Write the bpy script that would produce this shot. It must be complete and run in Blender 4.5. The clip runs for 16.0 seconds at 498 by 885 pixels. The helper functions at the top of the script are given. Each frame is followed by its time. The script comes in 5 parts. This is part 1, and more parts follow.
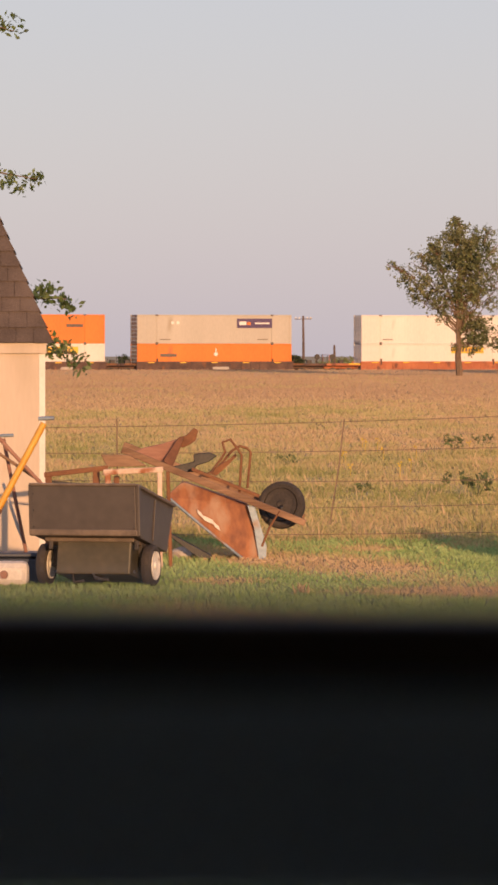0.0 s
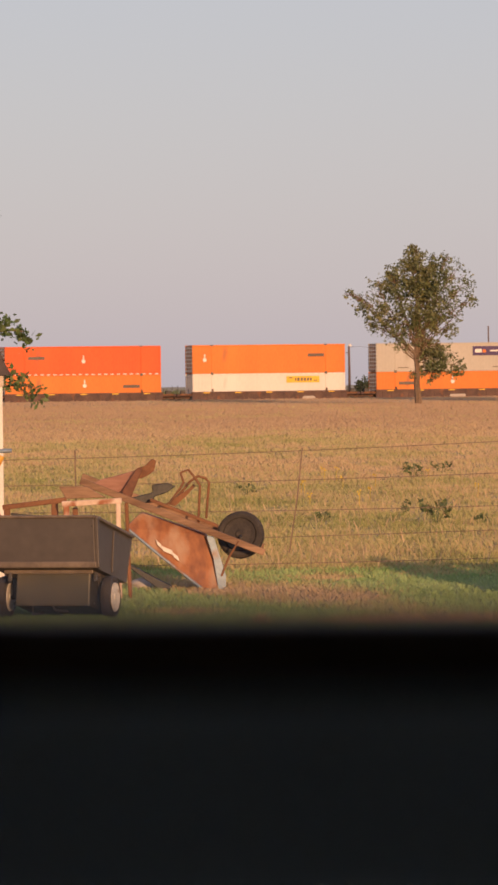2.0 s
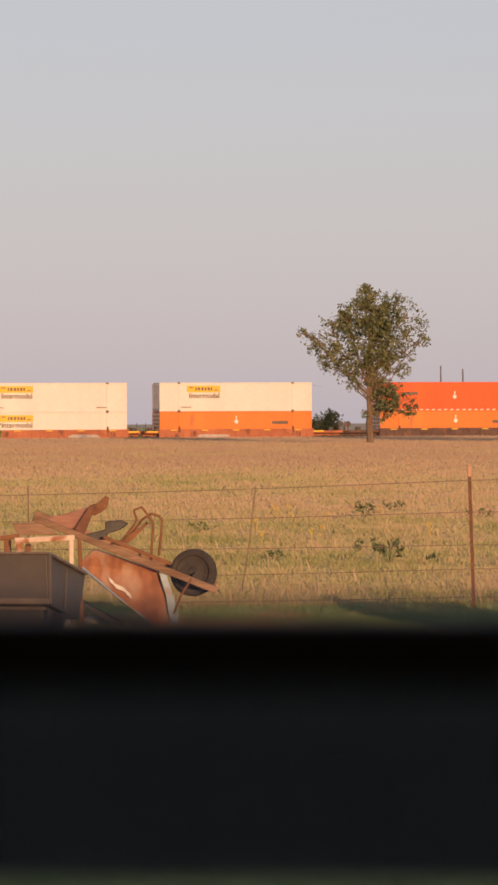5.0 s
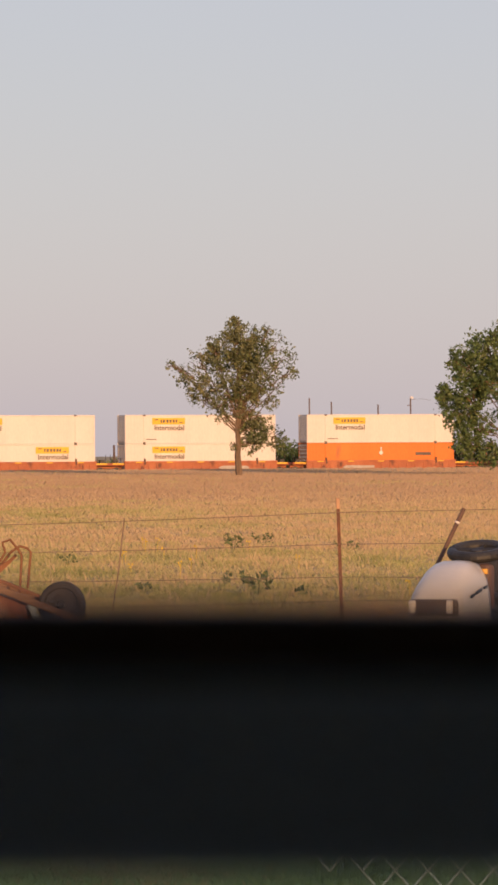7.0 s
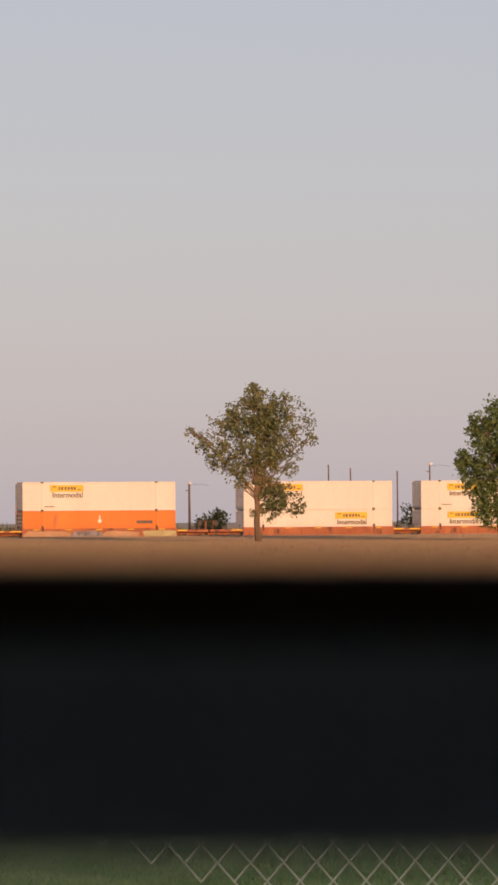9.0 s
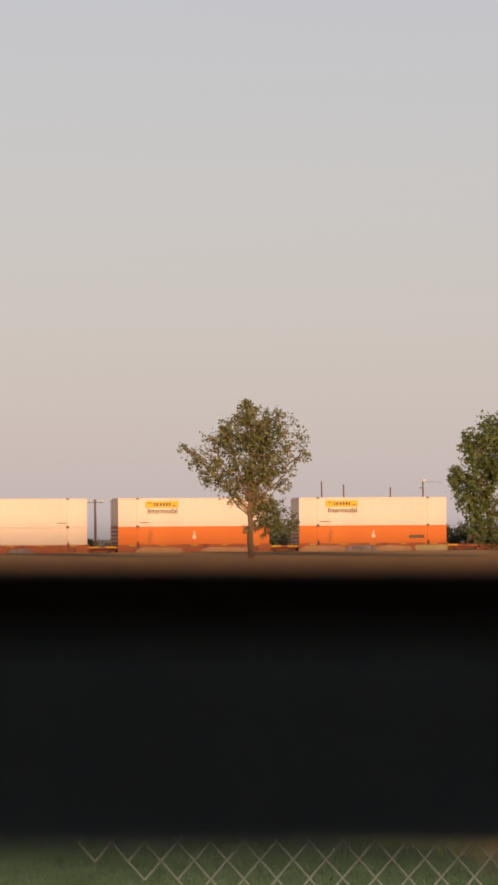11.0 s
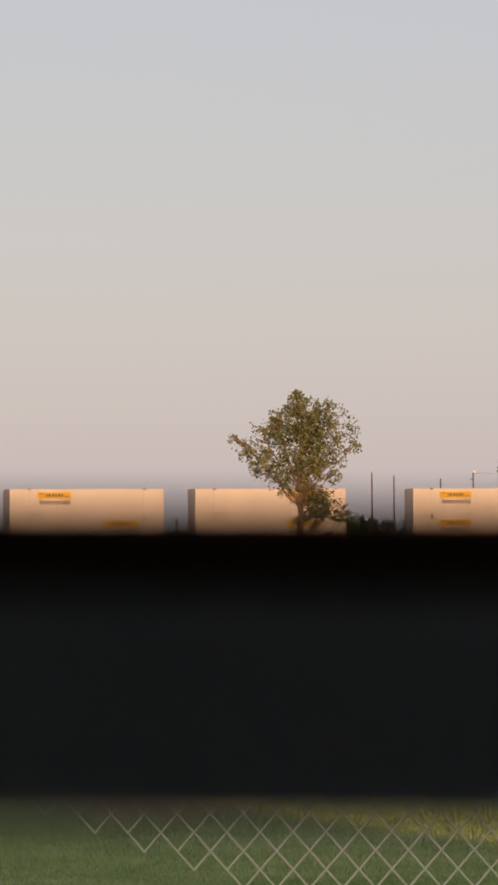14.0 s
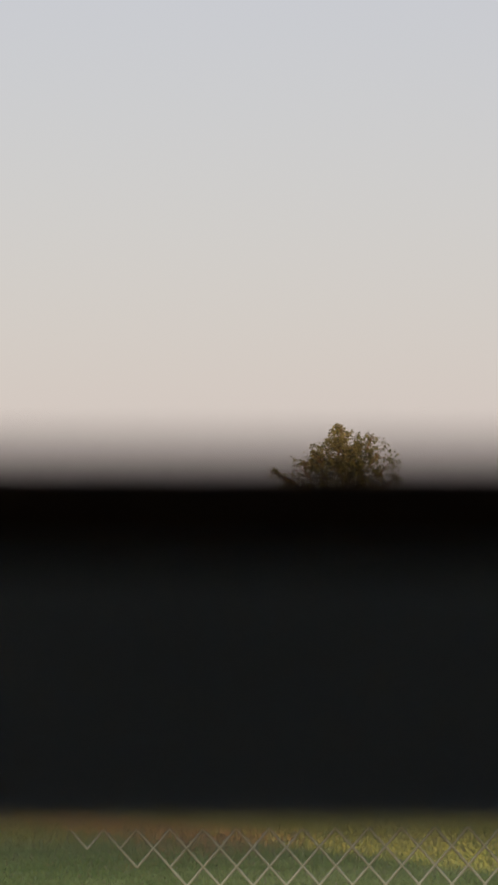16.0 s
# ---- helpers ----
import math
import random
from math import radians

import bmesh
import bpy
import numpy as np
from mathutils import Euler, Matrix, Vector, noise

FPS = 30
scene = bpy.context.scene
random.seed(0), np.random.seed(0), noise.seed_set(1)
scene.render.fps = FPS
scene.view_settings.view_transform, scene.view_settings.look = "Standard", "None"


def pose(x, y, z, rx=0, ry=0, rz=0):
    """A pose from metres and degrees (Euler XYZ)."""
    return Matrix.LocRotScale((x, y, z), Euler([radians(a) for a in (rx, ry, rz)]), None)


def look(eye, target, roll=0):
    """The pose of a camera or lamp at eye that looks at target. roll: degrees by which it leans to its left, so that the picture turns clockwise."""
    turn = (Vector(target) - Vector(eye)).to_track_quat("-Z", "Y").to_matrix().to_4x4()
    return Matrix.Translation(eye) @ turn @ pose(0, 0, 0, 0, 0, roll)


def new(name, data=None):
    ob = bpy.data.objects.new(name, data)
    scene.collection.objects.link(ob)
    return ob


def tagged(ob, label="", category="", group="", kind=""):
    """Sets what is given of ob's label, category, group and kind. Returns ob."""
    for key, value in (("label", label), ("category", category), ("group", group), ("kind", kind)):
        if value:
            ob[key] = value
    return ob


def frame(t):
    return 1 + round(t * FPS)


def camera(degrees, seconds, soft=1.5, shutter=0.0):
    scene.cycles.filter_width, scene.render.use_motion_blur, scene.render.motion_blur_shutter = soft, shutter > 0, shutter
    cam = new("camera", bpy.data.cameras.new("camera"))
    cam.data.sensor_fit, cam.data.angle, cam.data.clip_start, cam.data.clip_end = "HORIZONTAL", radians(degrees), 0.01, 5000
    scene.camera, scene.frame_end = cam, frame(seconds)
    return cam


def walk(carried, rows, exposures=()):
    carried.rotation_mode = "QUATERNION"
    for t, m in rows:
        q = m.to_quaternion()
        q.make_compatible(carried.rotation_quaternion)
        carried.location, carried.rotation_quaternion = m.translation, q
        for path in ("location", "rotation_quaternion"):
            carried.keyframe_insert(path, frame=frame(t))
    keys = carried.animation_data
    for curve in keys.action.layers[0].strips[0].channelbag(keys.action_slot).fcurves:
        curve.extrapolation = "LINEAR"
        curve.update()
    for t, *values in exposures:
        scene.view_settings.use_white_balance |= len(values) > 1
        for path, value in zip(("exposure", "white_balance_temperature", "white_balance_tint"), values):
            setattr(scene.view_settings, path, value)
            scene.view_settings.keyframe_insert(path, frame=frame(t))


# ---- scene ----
# the lens: a strong telephoto behind a window, focused far away
cam = camera(5.61, 16.0, soft=3.0)
cam.data.dof.use_dof = True
cam.data.dof.focus_distance = 60.0
cam.data.dof.aperture_fstop = 150.0

BAR_Y, BAR_Z = 0.20, 1.7340
# seconds, eye to the right, eye forward, eye height, pan (right), tilt (up), roll
PATH = [
    (0, 0.0000, 0.0168, 1.74855, 0.00000, -0.01733, 0),
    (0.5, 0.0000, 0.0168, 1.74833, 0.00000, -0.01722, 0),
    (1, 0.0000, 0.0168, 1.74818, 0.00222, -0.01583, 0),
    (1.5, 0.0000, 0.0200, 1.74742, 0.00629, -0.01389, -0.08),
    (2, 0.0160, 0.0168, 1.74749, 0.00792, -0.01148, -0.7),
    (2.5, 0.0106, 0.0168, 1.74544, 0.01765, -0.00739, -0.67),
    (3, 0.0092, 0.0168, 1.74567, 0.02057, -0.00397, -0.7),
    (3.2, 0.0120, 0.0168, 1.74562, 0.02213, -0.00333, -0.7),
    (5.3, 0.0000, 0.0020, 1.74684, 0.01704, -0.00411, -0.25),
    (5.5, 0.0000, 0.0020, 1.74678, 0.01682, -0.00345, -0.25),
    (6, 0.0000, 0.0020, 1.74583, 0.01439, -0.00202, -0.2),
    (6.5, 0.0085, 0.0020, 1.74441, 0.03250, -0.00079, -0.25),
    (7, 0.0000, 0.0020, 1.74512, 0.04338, 0.00221, -0.3),
    (7.5, 0.0000, 0.0108, 1.74475, 0.04284, 0.00421, -0.3),
    (8, 0.0000, 0.0165, 1.74280, 0.04253, 0.00732, -0.3),
    (8.5, 0.0000, 0.0177, 1.74178, 0.04120, 0.01044, -0.35),
    (9, 0.0000, 0.0188, 1.74067, 0.03969, 0.01534, -0.4),
    (9.5, 0.0000, 0.0196, 1.74056, 0.04092, 0.01667, -0.45),
    (9.7, 0.0000, 0.0199, 1.74108, 0.04091, 0.01567, -0.45),
    (11.8, 0.0000, 0.0230, 1.73932, 0.03993, 0.02001, -0.3),
    (12, 0.0000, 0.0233, 1.73962, 0.03846, 0.01680, -0.3),
    (12.5, 0.0000, 0.0240, 1.73962, 0.03802, 0.01680, -0.25),
    (13, 0.0000, 0.0248, 1.73944, 0.03802, 0.01702, -0.25),
    (13.5, 0.0000, 0.0255, 1.73876, 0.03324, 0.01837, -0.25),
    (14, 0.0000, 0.0262, 1.73867, 0.03113, 0.01683, -0.25),
    (14.5, 0.0000, 0.0269, 1.73936, 0.02822, 0.01285, -0.3),
    (15, 0.0000, 0.0276, 1.73949, 0.02433, 0.01290, -0.4),
    (15.5, 0.0000, 0.0438, 1.73780, 0.02493, 0.01834, -0.4),
    (16, 0.0000, 0.0582, 1.73637, 0.02307, 0.02357, -0.4),
]
walk(cam, [(t, look((x, y, z), (x + 100 * p, y + 100, z + 100 * q), r)) for t, x, y, z, p, q, r in PATH],
     exposures=[(0, 0.06, 6380, 12), (0.5, 0.05, 6400, 11), (1.5, 0.02, 6400, 11), (2.0, -0.08, 6400, 12), (3.2, -0.08, 6400, 13), (5.3, -0.05, 6420, 12), (6.5, 0.0, 6420, 12), (7.0, 0.0, 6440, 11), (7.2, -0.09, 6450, 12), (9.7, -0.12, 6550, 12), (11.8, 0.0, 7000, 11), (12.5, 0.0, 7000, 11), (13.5, -0.02, 6780, 10), (16.0, 0.06, 6820, 10)])

# ---- light ----
SUN_EL, SUN_AZ = radians(6.5), radians(13)
TO_SUN = Vector((math.sin(SUN_AZ) * math.cos(SUN_EL), -math.cos(SUN_AZ) * math.cos(SUN_EL), math.sin(SUN_EL)))
world = bpy.data.worlds.new("evening_sky")
scene.world = world
world.use_nodes = True
wn = world.node_tree
sky = wn.nodes.new("ShaderNodeTexSky")
sky.sky_type, sky.sun_disc = "NISHITA", False
sky.sun_elevation, sky.sun_rotation = SUN_EL, radians(180) - SUN_AZ
sky.air_density, sky.dust_density, sky.ozone_density = 1.0, 0.6, 1.5
# evening haze lies over the clear sky
bg, haze, both = wn.nodes["Background"], wn.nodes.new("ShaderNodeBackground"), wn.nodes.new("ShaderNodeAddShader")
bg.inputs["Strength"].default_value = 0.05
haze.inputs["Color"].default_value, haze.inputs["Strength"].default_value = (0.845, 0.78, 0.99, 1), 0.44
wn.links.new(sky.outputs[0], bg.inputs["Color"])
wn.links.new(bg.outputs[0], both.inputs[0])
wn.links.new(haze.outputs[0], both.inputs[1])
wn.links.new(both.outputs[0], wn.nodes["World Output"].inputs["Surface"])
sun = new("sun", bpy.data.lights.new("sun", "SUN"))
sun.data.energy, sun.data.angle, sun.data.color = 4.3, radians(0.6), (1.0, 0.56, 0.27)
sun.matrix_world = look(TO_SUN * 50, (0, 0, 0))


# ---- materials ----
def mat(name, dark, light, scale=6.0, rough=0.7, metal=0.0, bump=0.1, fine=60.0, stretch=(1, 1, 1), vary=0.0, spots=None, spot_scale=3.0, spot_cut=0.55):
    """A surface of two tones with large and fine variation, relief, and stains of a third tone."""
    m = bpy.data.materials.new(name)
    m.use_nodes = True
    nt, b = m.node_tree, m.node_tree.nodes["Principled BSDF"]
    node, link = nt.nodes.new, nt.links.new
    co, mp = node("ShaderNodeTexCoord"), node("ShaderNodeMapping")
    mp.inputs["Scale"].default_value = stretch
    link(co.outputs["Object"], mp.inputs["Vector"])
    n1, n2 = node("ShaderNodeTexNoise"), node("ShaderNodeTexNoise")
    for n, s in ((n1, scale), (n2, fine)):
        n.inputs["Scale"].default_value, n.inputs["Detail"].default_value = s, 4.0
        link(mp.outputs[0], n.inputs["Vector"])
    mixf = node("ShaderNodeMix")
    mixf.inputs[0].default_value = 0.4
    link(n1.outputs[0], mixf.inputs[2])
    link(n2.outputs[0], mixf.inputs[3])
    ramp = node("ShaderNodeValToRGB")
    ramp.color_ramp.elements[0].position, ramp.color_ramp.elements[1].position = 0.36, 0.64
    ramp.color_ramp.elements[0].color, ramp.color_ramp.elements[1].color = (*dark, 1), (*light, 1)
    link(mixf.outputs[0], ramp.inputs[0])
    out = ramp.outputs[0]
    if spots:
        n3 = node("ShaderNodeTexNoise")
        n3.inputs["Scale"].default_value, n3.inputs["Detail"].default_value = spot_scale, 6.0
        link(mp.outputs[0], n3.inputs["Vector"])
        r3 = node("ShaderNodeValToRGB")
        r3.color_ramp.elements[0].position, r3.color_ramp.elements[1].position = spot_cut, spot_cut + 0.12
        link(n3.outputs[0], r3.inputs[0])
        mx = node("ShaderNodeMix")
        mx.data_type = "RGBA"
        link(r3.outputs[0], mx.inputs[0])
        link(out, mx.inputs[6])
        mx.inputs[7].default_value = (*spots, 1)
        out = mx.outputs[2]
    if vary:
        geo, hsv = node("ShaderNodeNewGeometry"), node("ShaderNodeHueSaturation")
        mr = node("ShaderNodeMapRange")
        mr.inputs[3].default_value, mr.inputs[4].default_value = 1 - vary, 1 + vary
        link(geo.outputs["Random Per Island"], mr.inputs[0])
        link(mr.outputs[0], hsv.inputs["Value"])
        mr2 = node("ShaderNodeMapRange")
        mr2.inputs[3].default_value, mr2.inputs[4].default_value = 0.5 - vary * 0.06, 0.5 + vary * 0.06
        mul = node("ShaderNodeMath")
        mul.operation = "FRACT"
        m7 = node("ShaderNodeMath")
        m7.operation = "MULTIPLY"
        m7.inputs[1].default_value = 7.31
        link(geo.outputs["Random Per Island"], m7.inputs[0])
        link(m7.outputs[0], mul.inputs[0])
        link(mul.outputs[0], mr2.inputs[0])
        link(mr2.outputs[0], hsv.inputs["Hue"])
        link(out, hsv.inputs["Color"])
        out = hsv.outputs[0]
    link(out, b.inputs["Base Color"])
    b.inputs["Roughness"].default_value, b.inputs["Metallic"].default_value = rough, metal
    if bump:
        bp = node("ShaderNodeBump")
        bp.inputs["Strength"].default_value, bp.inputs["Distance"].default_value = bump, 0.02
        link(mixf.outputs[0], bp.inputs["Height"])
        link(bp.outputs[0], b.inputs["Normal"])
    return m


def leafy(m, amount=0.3):
    """Lets light through thin leaves and blades."""
    nt = m.node_tree
    b, out = nt.nodes["Principled BSDF"], nt.nodes["Material Output"]
    tr, mx = nt.nodes.new("ShaderNodeBsdfTranslucent"), nt.nodes.new("ShaderNodeMixShader")
    mx.inputs[0].default_value = amount
    nt.links.new(b.inputs["Base Color"].links[0].from_socket, tr.inputs["Color"])
    nt.links.new(b.outputs[0], mx.inputs[1])
    nt.links.new(tr.outputs[0], mx.inputs[2])
    nt.links.new(mx.outputs[0], out.inputs["Surface"])
    return m


def thin(m):
    return leafy(m, 0.28)


M = {
    "soil": mat("field_soil", (0.32, 0.24, 0.125), (0.44, 0.34, 0.19), 0.35, 0.95, 0, 0.3, 6, spots=(0.24, 0.22, 0.09), spot_scale=0.15),
    "dry": thin(mat("dry_grass", (0.50, 0.345, 0.185), (0.66, 0.485, 0.28), 0.5, 0.85, 0, 0, 5, vary=0.09)),
    "far": thin(mat("far_brown_grass", (0.40, 0.268, 0.165), (0.53, 0.37, 0.23), 0.2, 0.85, 0, 0, 2, vary=0.08)),
    "green": thin(mat("green_grass", (0.25, 0.37, 0.11), (0.41, 0.51, 0.20), 0.5, 0.75, 0, 0, 2, vary=0.22)),
    "wild": thin(mat("wild_green_grass", (0.25, 0.26, 0.08), (0.38, 0.37, 0.13), 0.5, 0.75, 0, 0, 5, vary=0.14)),
    "mixed": thin(mat("half_dry_grass", (0.41, 0.345, 0.14), (0.56, 0.475, 0.215), 0.4, 0.8, 0, 0, 5, vary=0.09)),
    "leaf": leafy(mat("tree_leaf", (0.10, 0.13, 0.05), (0.255, 0.245, 0.105), 0.45, 0.6, 0, 0, 5, vary=0.4)),
    "leaf2": leafy(mat("green_leaf", (0.085, 0.13, 0.04), (0.17, 0.215, 0.068), 0.6, 0.55, 0, 0, 5, vary=0.4)),
    "shrub": leafy(mat("dark_shrub_leaf", (0.035, 0.05, 0.022), (0.075, 0.095, 0.04), 0.6, 0.6, 0, 0, 5, vary=0.35)),
    "bark": mat("bark", (0.10, 0.065, 0.04), (0.24, 0.16, 0.10), 3, 0.95, 0, 0.6, 20, (1, 1, 0.25)),
    "hopper": mat("olive_cart_metal", (0.058, 0.050, 0.030), (0.092, 0.076, 0.046), 4, 0.5, 0.1, 0.02, 20, spots=(0.15, 0.115, 0.075), spot_scale=3, spot_cut=0.6),
    "tan": mat("faded_tan_paint", (0.46, 0.25, 0.13), (0.60, 0.36, 0.21), 1.2, 0.7, 0, 0, 7),
    "khaki": mat("faded_khaki_paint", (0.42, 0.35, 0.16), (0.60, 0.50, 0.27), 1.2, 0.7, 0, 0, 7),
    "slate": mat("faded_blue_grey_paint", (0.10, 0.09, 0.11), (0.44, 0.37, 0.36), 2.2, 0.7, 0, 0, 9),
    "white": mat("container_white", (0.62, 0.56, 0.50), (0.73, 0.66, 0.59), 0.4, 0.45, 0, 0.02, 8, (1, 1, 0.3), spots=(0.55, 0.47, 0.40), spot_scale=0.5, spot_cut=0.70),
    "orange": mat("container_orange", (0.62, 0.16, 0.018), (0.74, 0.21, 0.026), 0.4, 0.6, 0, 0.02, 8, (1, 1, 0.3), spots=(0.42, 0.13, 0.04), spot_scale=0.5, spot_cut=0.66),
    "red": mat("container_red_orange", (0.66, 0.085, 0.010), (0.76, 0.115, 0.014), 0.4, 0.6, 0, 0.02, 8, (1, 1, 0.3), spots=(0.5, 0.1, 0.03), spot_scale=0.5, spot_cut=0.66),
    "grey": mat("container_grey", (0.40, 0.36, 0.30), (0.48, 0.43, 0.36), 0.4, 0.5, 0, 0.02, 8, (1, 1, 0.3), spots=(0.34, 0.29, 0.22), spot_scale=0.5, spot_cut=0.64),
    "door": mat("container_door", (0.46, 0.40, 0.35), (0.62, 0.55, 0.48), 0.8, 0.6, 0, 0.05, 8),
    "well_dark": mat("well_car_dark", (0.07, 0.04, 0.035), (0.15, 0.085, 0.06), 1.0, 0.8, 0, 0.1, 9, spots=(0.22, 0.09, 0.04), spot_scale=1.2, spot_cut=0.6),
    "well_red": mat("well_car_red", (0.33, 0.10, 0.045), (0.48, 0.165, 0.07), 0.6, 0.75, 0, 0.1, 9, spots=(0.16, 0.06, 0.035), spot_scale=0.9, spot_cut=0.56),
    "steel": mat("dark_steel", (0.03, 0.028, 0.026), (0.09, 0.075, 0.065), 3, 0.6, 0.3, 0.1, 20),
    "yellow": mat("yellow_paint", (0.70, 0.40, 0.02), (0.80, 0.50, 0.03), 1, 0.5, 0, 0, 9),
    "ink": mat("dark_print", (0.10, 0.07, 0.05), (0.16, 0.12, 0.09), 2, 0.6, 0, 0, 9),
    "purple": mat("purple_print", (0.05, 0.025, 0.09), (0.07, 0.035, 0.12), 2, 0.5, 0, 0, 9),
    "pale": mat("pale_print", (0.66, 0.60, 0.55), (0.80, 0.74, 0.68), 2, 0.5, 0, 0, 9),
    "ballast": mat("track_ballast", (0.10, 0.07, 0.055), (0.22, 0.16, 0.12), 2, 0.95, 0, 0.6, 15),
    "pole": mat("weathered_pole", (0.09, 0.06, 0.045), (0.18, 0.12, 0.085), 2, 0.9, 0, 0.3, 20, (1, 1, 0.2)),
    "siding": mat("cream_siding", (0.52, 0.42, 0.32), (0.60, 0.49, 0.38), 1.5, 0.75, 0, 0.05, 30, (1, 1, 0.2), spots=(0.45, 0.36, 0.26), spot_scale=1.2, spot_cut=0.6),
    "trim": mat("white_trim", (0.62, 0.56, 0.48), (0.76, 0.70, 0.62), 3, 0.6, 0, 0.05, 30),
    "shingle": mat("brown_shingle", (0.075, 0.055, 0.045), (0.14, 0.105, 0.085), 4, 0.95, 0, 0.4, 80, vary=0.25),
    "cart": mat("dark_cart_metal", (0.072, 0.058, 0.050), (0.098, 0.080, 0.068), 3, 0.5, 0.1, 0.015, 14, spots=(0.13, 0.098, 0.074), spot_scale=2.2, spot_cut=0.6),
    "cart_edge": mat("worn_cart_edge", (0.11, 0.085, 0.066), (0.20, 0.15, 0.11), 6, 0.55, 0.1, 0.05, 30),
    "rubber": mat("worn_rubber", (0.028, 0.023, 0.02), (0.065, 0.052, 0.042), 8, 0.85, 0, 0.2, 60),
    "rim": mat("white_rim", (0.70, 0.63, 0.52), (0.82, 0.75, 0.64), 6, 0.5, 0, 0.05, 40, spots=(0.30, 0.18, 0.10), spot_scale=10, spot_cut=0.62),
    "rust": mat("rust", (0.14, 0.06, 0.03), (0.28, 0.125, 0.055), 4, 0.85, 0.1, 0.2, 50, spots=(0.12, 0.06, 0.035), spot_scale=5, spot_cut=0.58),
    "rust_tub": mat("rusty_orange_tub", (0.17, 0.062, 0.032), (0.42, 0.165, 0.062), 3.0, 0.7, 0.1, 0.2, 22, (1, 1, 0.5), spots=(0.40, 0.25, 0.16), spot_scale=3.4, spot_cut=0.50),
    "tub_grey": mat("bare_tub_metal", (0.15, 0.20, 0.25), (0.26, 0.32, 0.38), 4, 0.5, 0.3, 0.1, 50, spots=(0.24, 0.13, 0.07), spot_scale=5, spot_cut=0.6),
    "wood": mat("weathered_wood", (0.14, 0.075, 0.042), (0.34, 0.205, 0.12), 5, 0.85, 0, 0.3, 60, (0.12, 1, 1), spots=(0.13, 0.085, 0.06), spot_scale=3, spot_cut=0.6),
    "redwood": mat("red_stained_boards", (0.22, 0.10, 0.07), (0.36, 0.19, 0.13), 4, 0.85, 0, 0.3, 50, (0.2, 1, 1)),
    "pinkframe": mat("flaking_painted_frame", (0.52, 0.36, 0.25), (0.68, 0.52, 0.40), 6, 0.75, 0, 0.2, 50, spots=(0.30, 0.11, 0.045), spot_scale=7, spot_cut=0.5),
    "black": mat("black_metal", (0.018, 0.017, 0.017), (0.05, 0.046, 0.042), 5, 0.5, 0.3, 0.1, 40),
    "amber": mat("amber_pole_paint", (0.62, 0.30, 0.03), (0.75, 0.40, 0.05), 5, 0.5, 0, 0.05, 40, spots=(0.36, 0.17, 0.04), spot_scale=6, spot_cut=0.62),
    "plastic": mat("white_plastic", (0.52, 0.47, 0.42), (0.68, 0.62, 0.55), 5, 0.45, 0, 0.05, 40),
    "blue": mat("dark_blue_plastic", (0.022, 0.03, 0.05), (0.05, 0.06, 0.085), 5, 0.45, 0, 0.05, 40),
    "zinc": mat("galvanised_wire", (0.76, 0.76, 0.46), (0.86, 0.85, 0.54), 10, 0.5, 0.0, 0, 60),
    "barb": mat("rusty_wire", (0.17, 0.12, 0.08), (0.30, 0.21, 0.14), 10, 0.7, 0.2, 0, 60),
    "postrust": mat("rusty_post", (0.10, 0.045, 0.028), (0.20, 0.085, 0.045), 8, 0.8, 0.1, 0.2, 60),
    "bar": mat("grey_window_bar", (0.28, 0.47, 0.68), (0.34, 0.55, 0.77), 12, 0.6, 0, 0.05, 90),
    "plaster": mat("room_plaster", (0.66, 0.64, 0.60), (0.74, 0.72, 0.68), 2, 0.9, 0, 0.05, 40),
    "floor": mat("room_floor", (0.36, 0.34, 0.32), (0.48, 0.46, 0.43), 3, 0.6, 0, 0.1, 30, (0.2, 1, 1)),
    "hood": mat("cream_hood_paint", (0.50, 0.46, 0.40), (0.60, 0.55, 0.48), 3, 0.3, 0, 0.02, 40, spots=(0.36, 0.31, 0.26), spot_scale=4, spot_cut=0.62),
    "stone": mat("pale_stone", (0.36, 0.31, 0.26), (0.52, 0.46, 0.40), 6, 0.9, 0, 0.4, 40),
    "flower": leafy(mat("yellow_flower", (0.60, 0.42, 0.03), (0.75, 0.55, 0.06), 3, 0.7, 0, 0, 9)),
    "weed": leafy(mat("weed_leaf", (0.10, 0.13, 0.05), (0.19, 0.21, 0.08), 2, 0.7, 0, 0, 9, vary=0.35)),
}


# ---- building helpers ----
def mesh_of(name, bm, material):
    me = bpy.data.meshes.new(name)
    bm.normal_update()
    bm.to_mesh(me)
    bm.free()
    for m in (material if isinstance(material, (list, tuple)) else [material]):
        me.materials.append(m)
    return me


def part(name, bm, material, parent=None, label=""):
    ob = new(name, mesh_of(name, bm, material))
    if parent is not None:
        ob.parent = parent
    if label:
        ob["label"] = label
    return ob


def thing(name, m, label, category, group="", kind=""):
    ob = new(name)
    ob.matrix_world = m
    return tagged(ob, label, category, group, kind)


def box(bm, size, centre, rot=(0, 0, 0), bevel=0.0, taper=None):
    """A box with softened edges; taper shrinks its top in x and y."""
    geom = bmesh.ops.create_cube(bm, size=1.0)["verts"]
    if taper:
        for v in geom:
            if v.co.z > 0:
                v.co.x, v.co.y = v.co.x * taper[0], v.co.y * taper[1]
    m = pose(*centre, *rot) @ Matrix.Diagonal((*size, 1))
    bmesh.ops.transform(bm, matrix=m, verts=geom)
    if bevel:
        edges = list({e for v in geom for e in v.link_edges})
        bmesh.ops.bevel(bm, geom=edges, offset=bevel, segments=2, affect="EDGES", profile=0.5)
    return bm


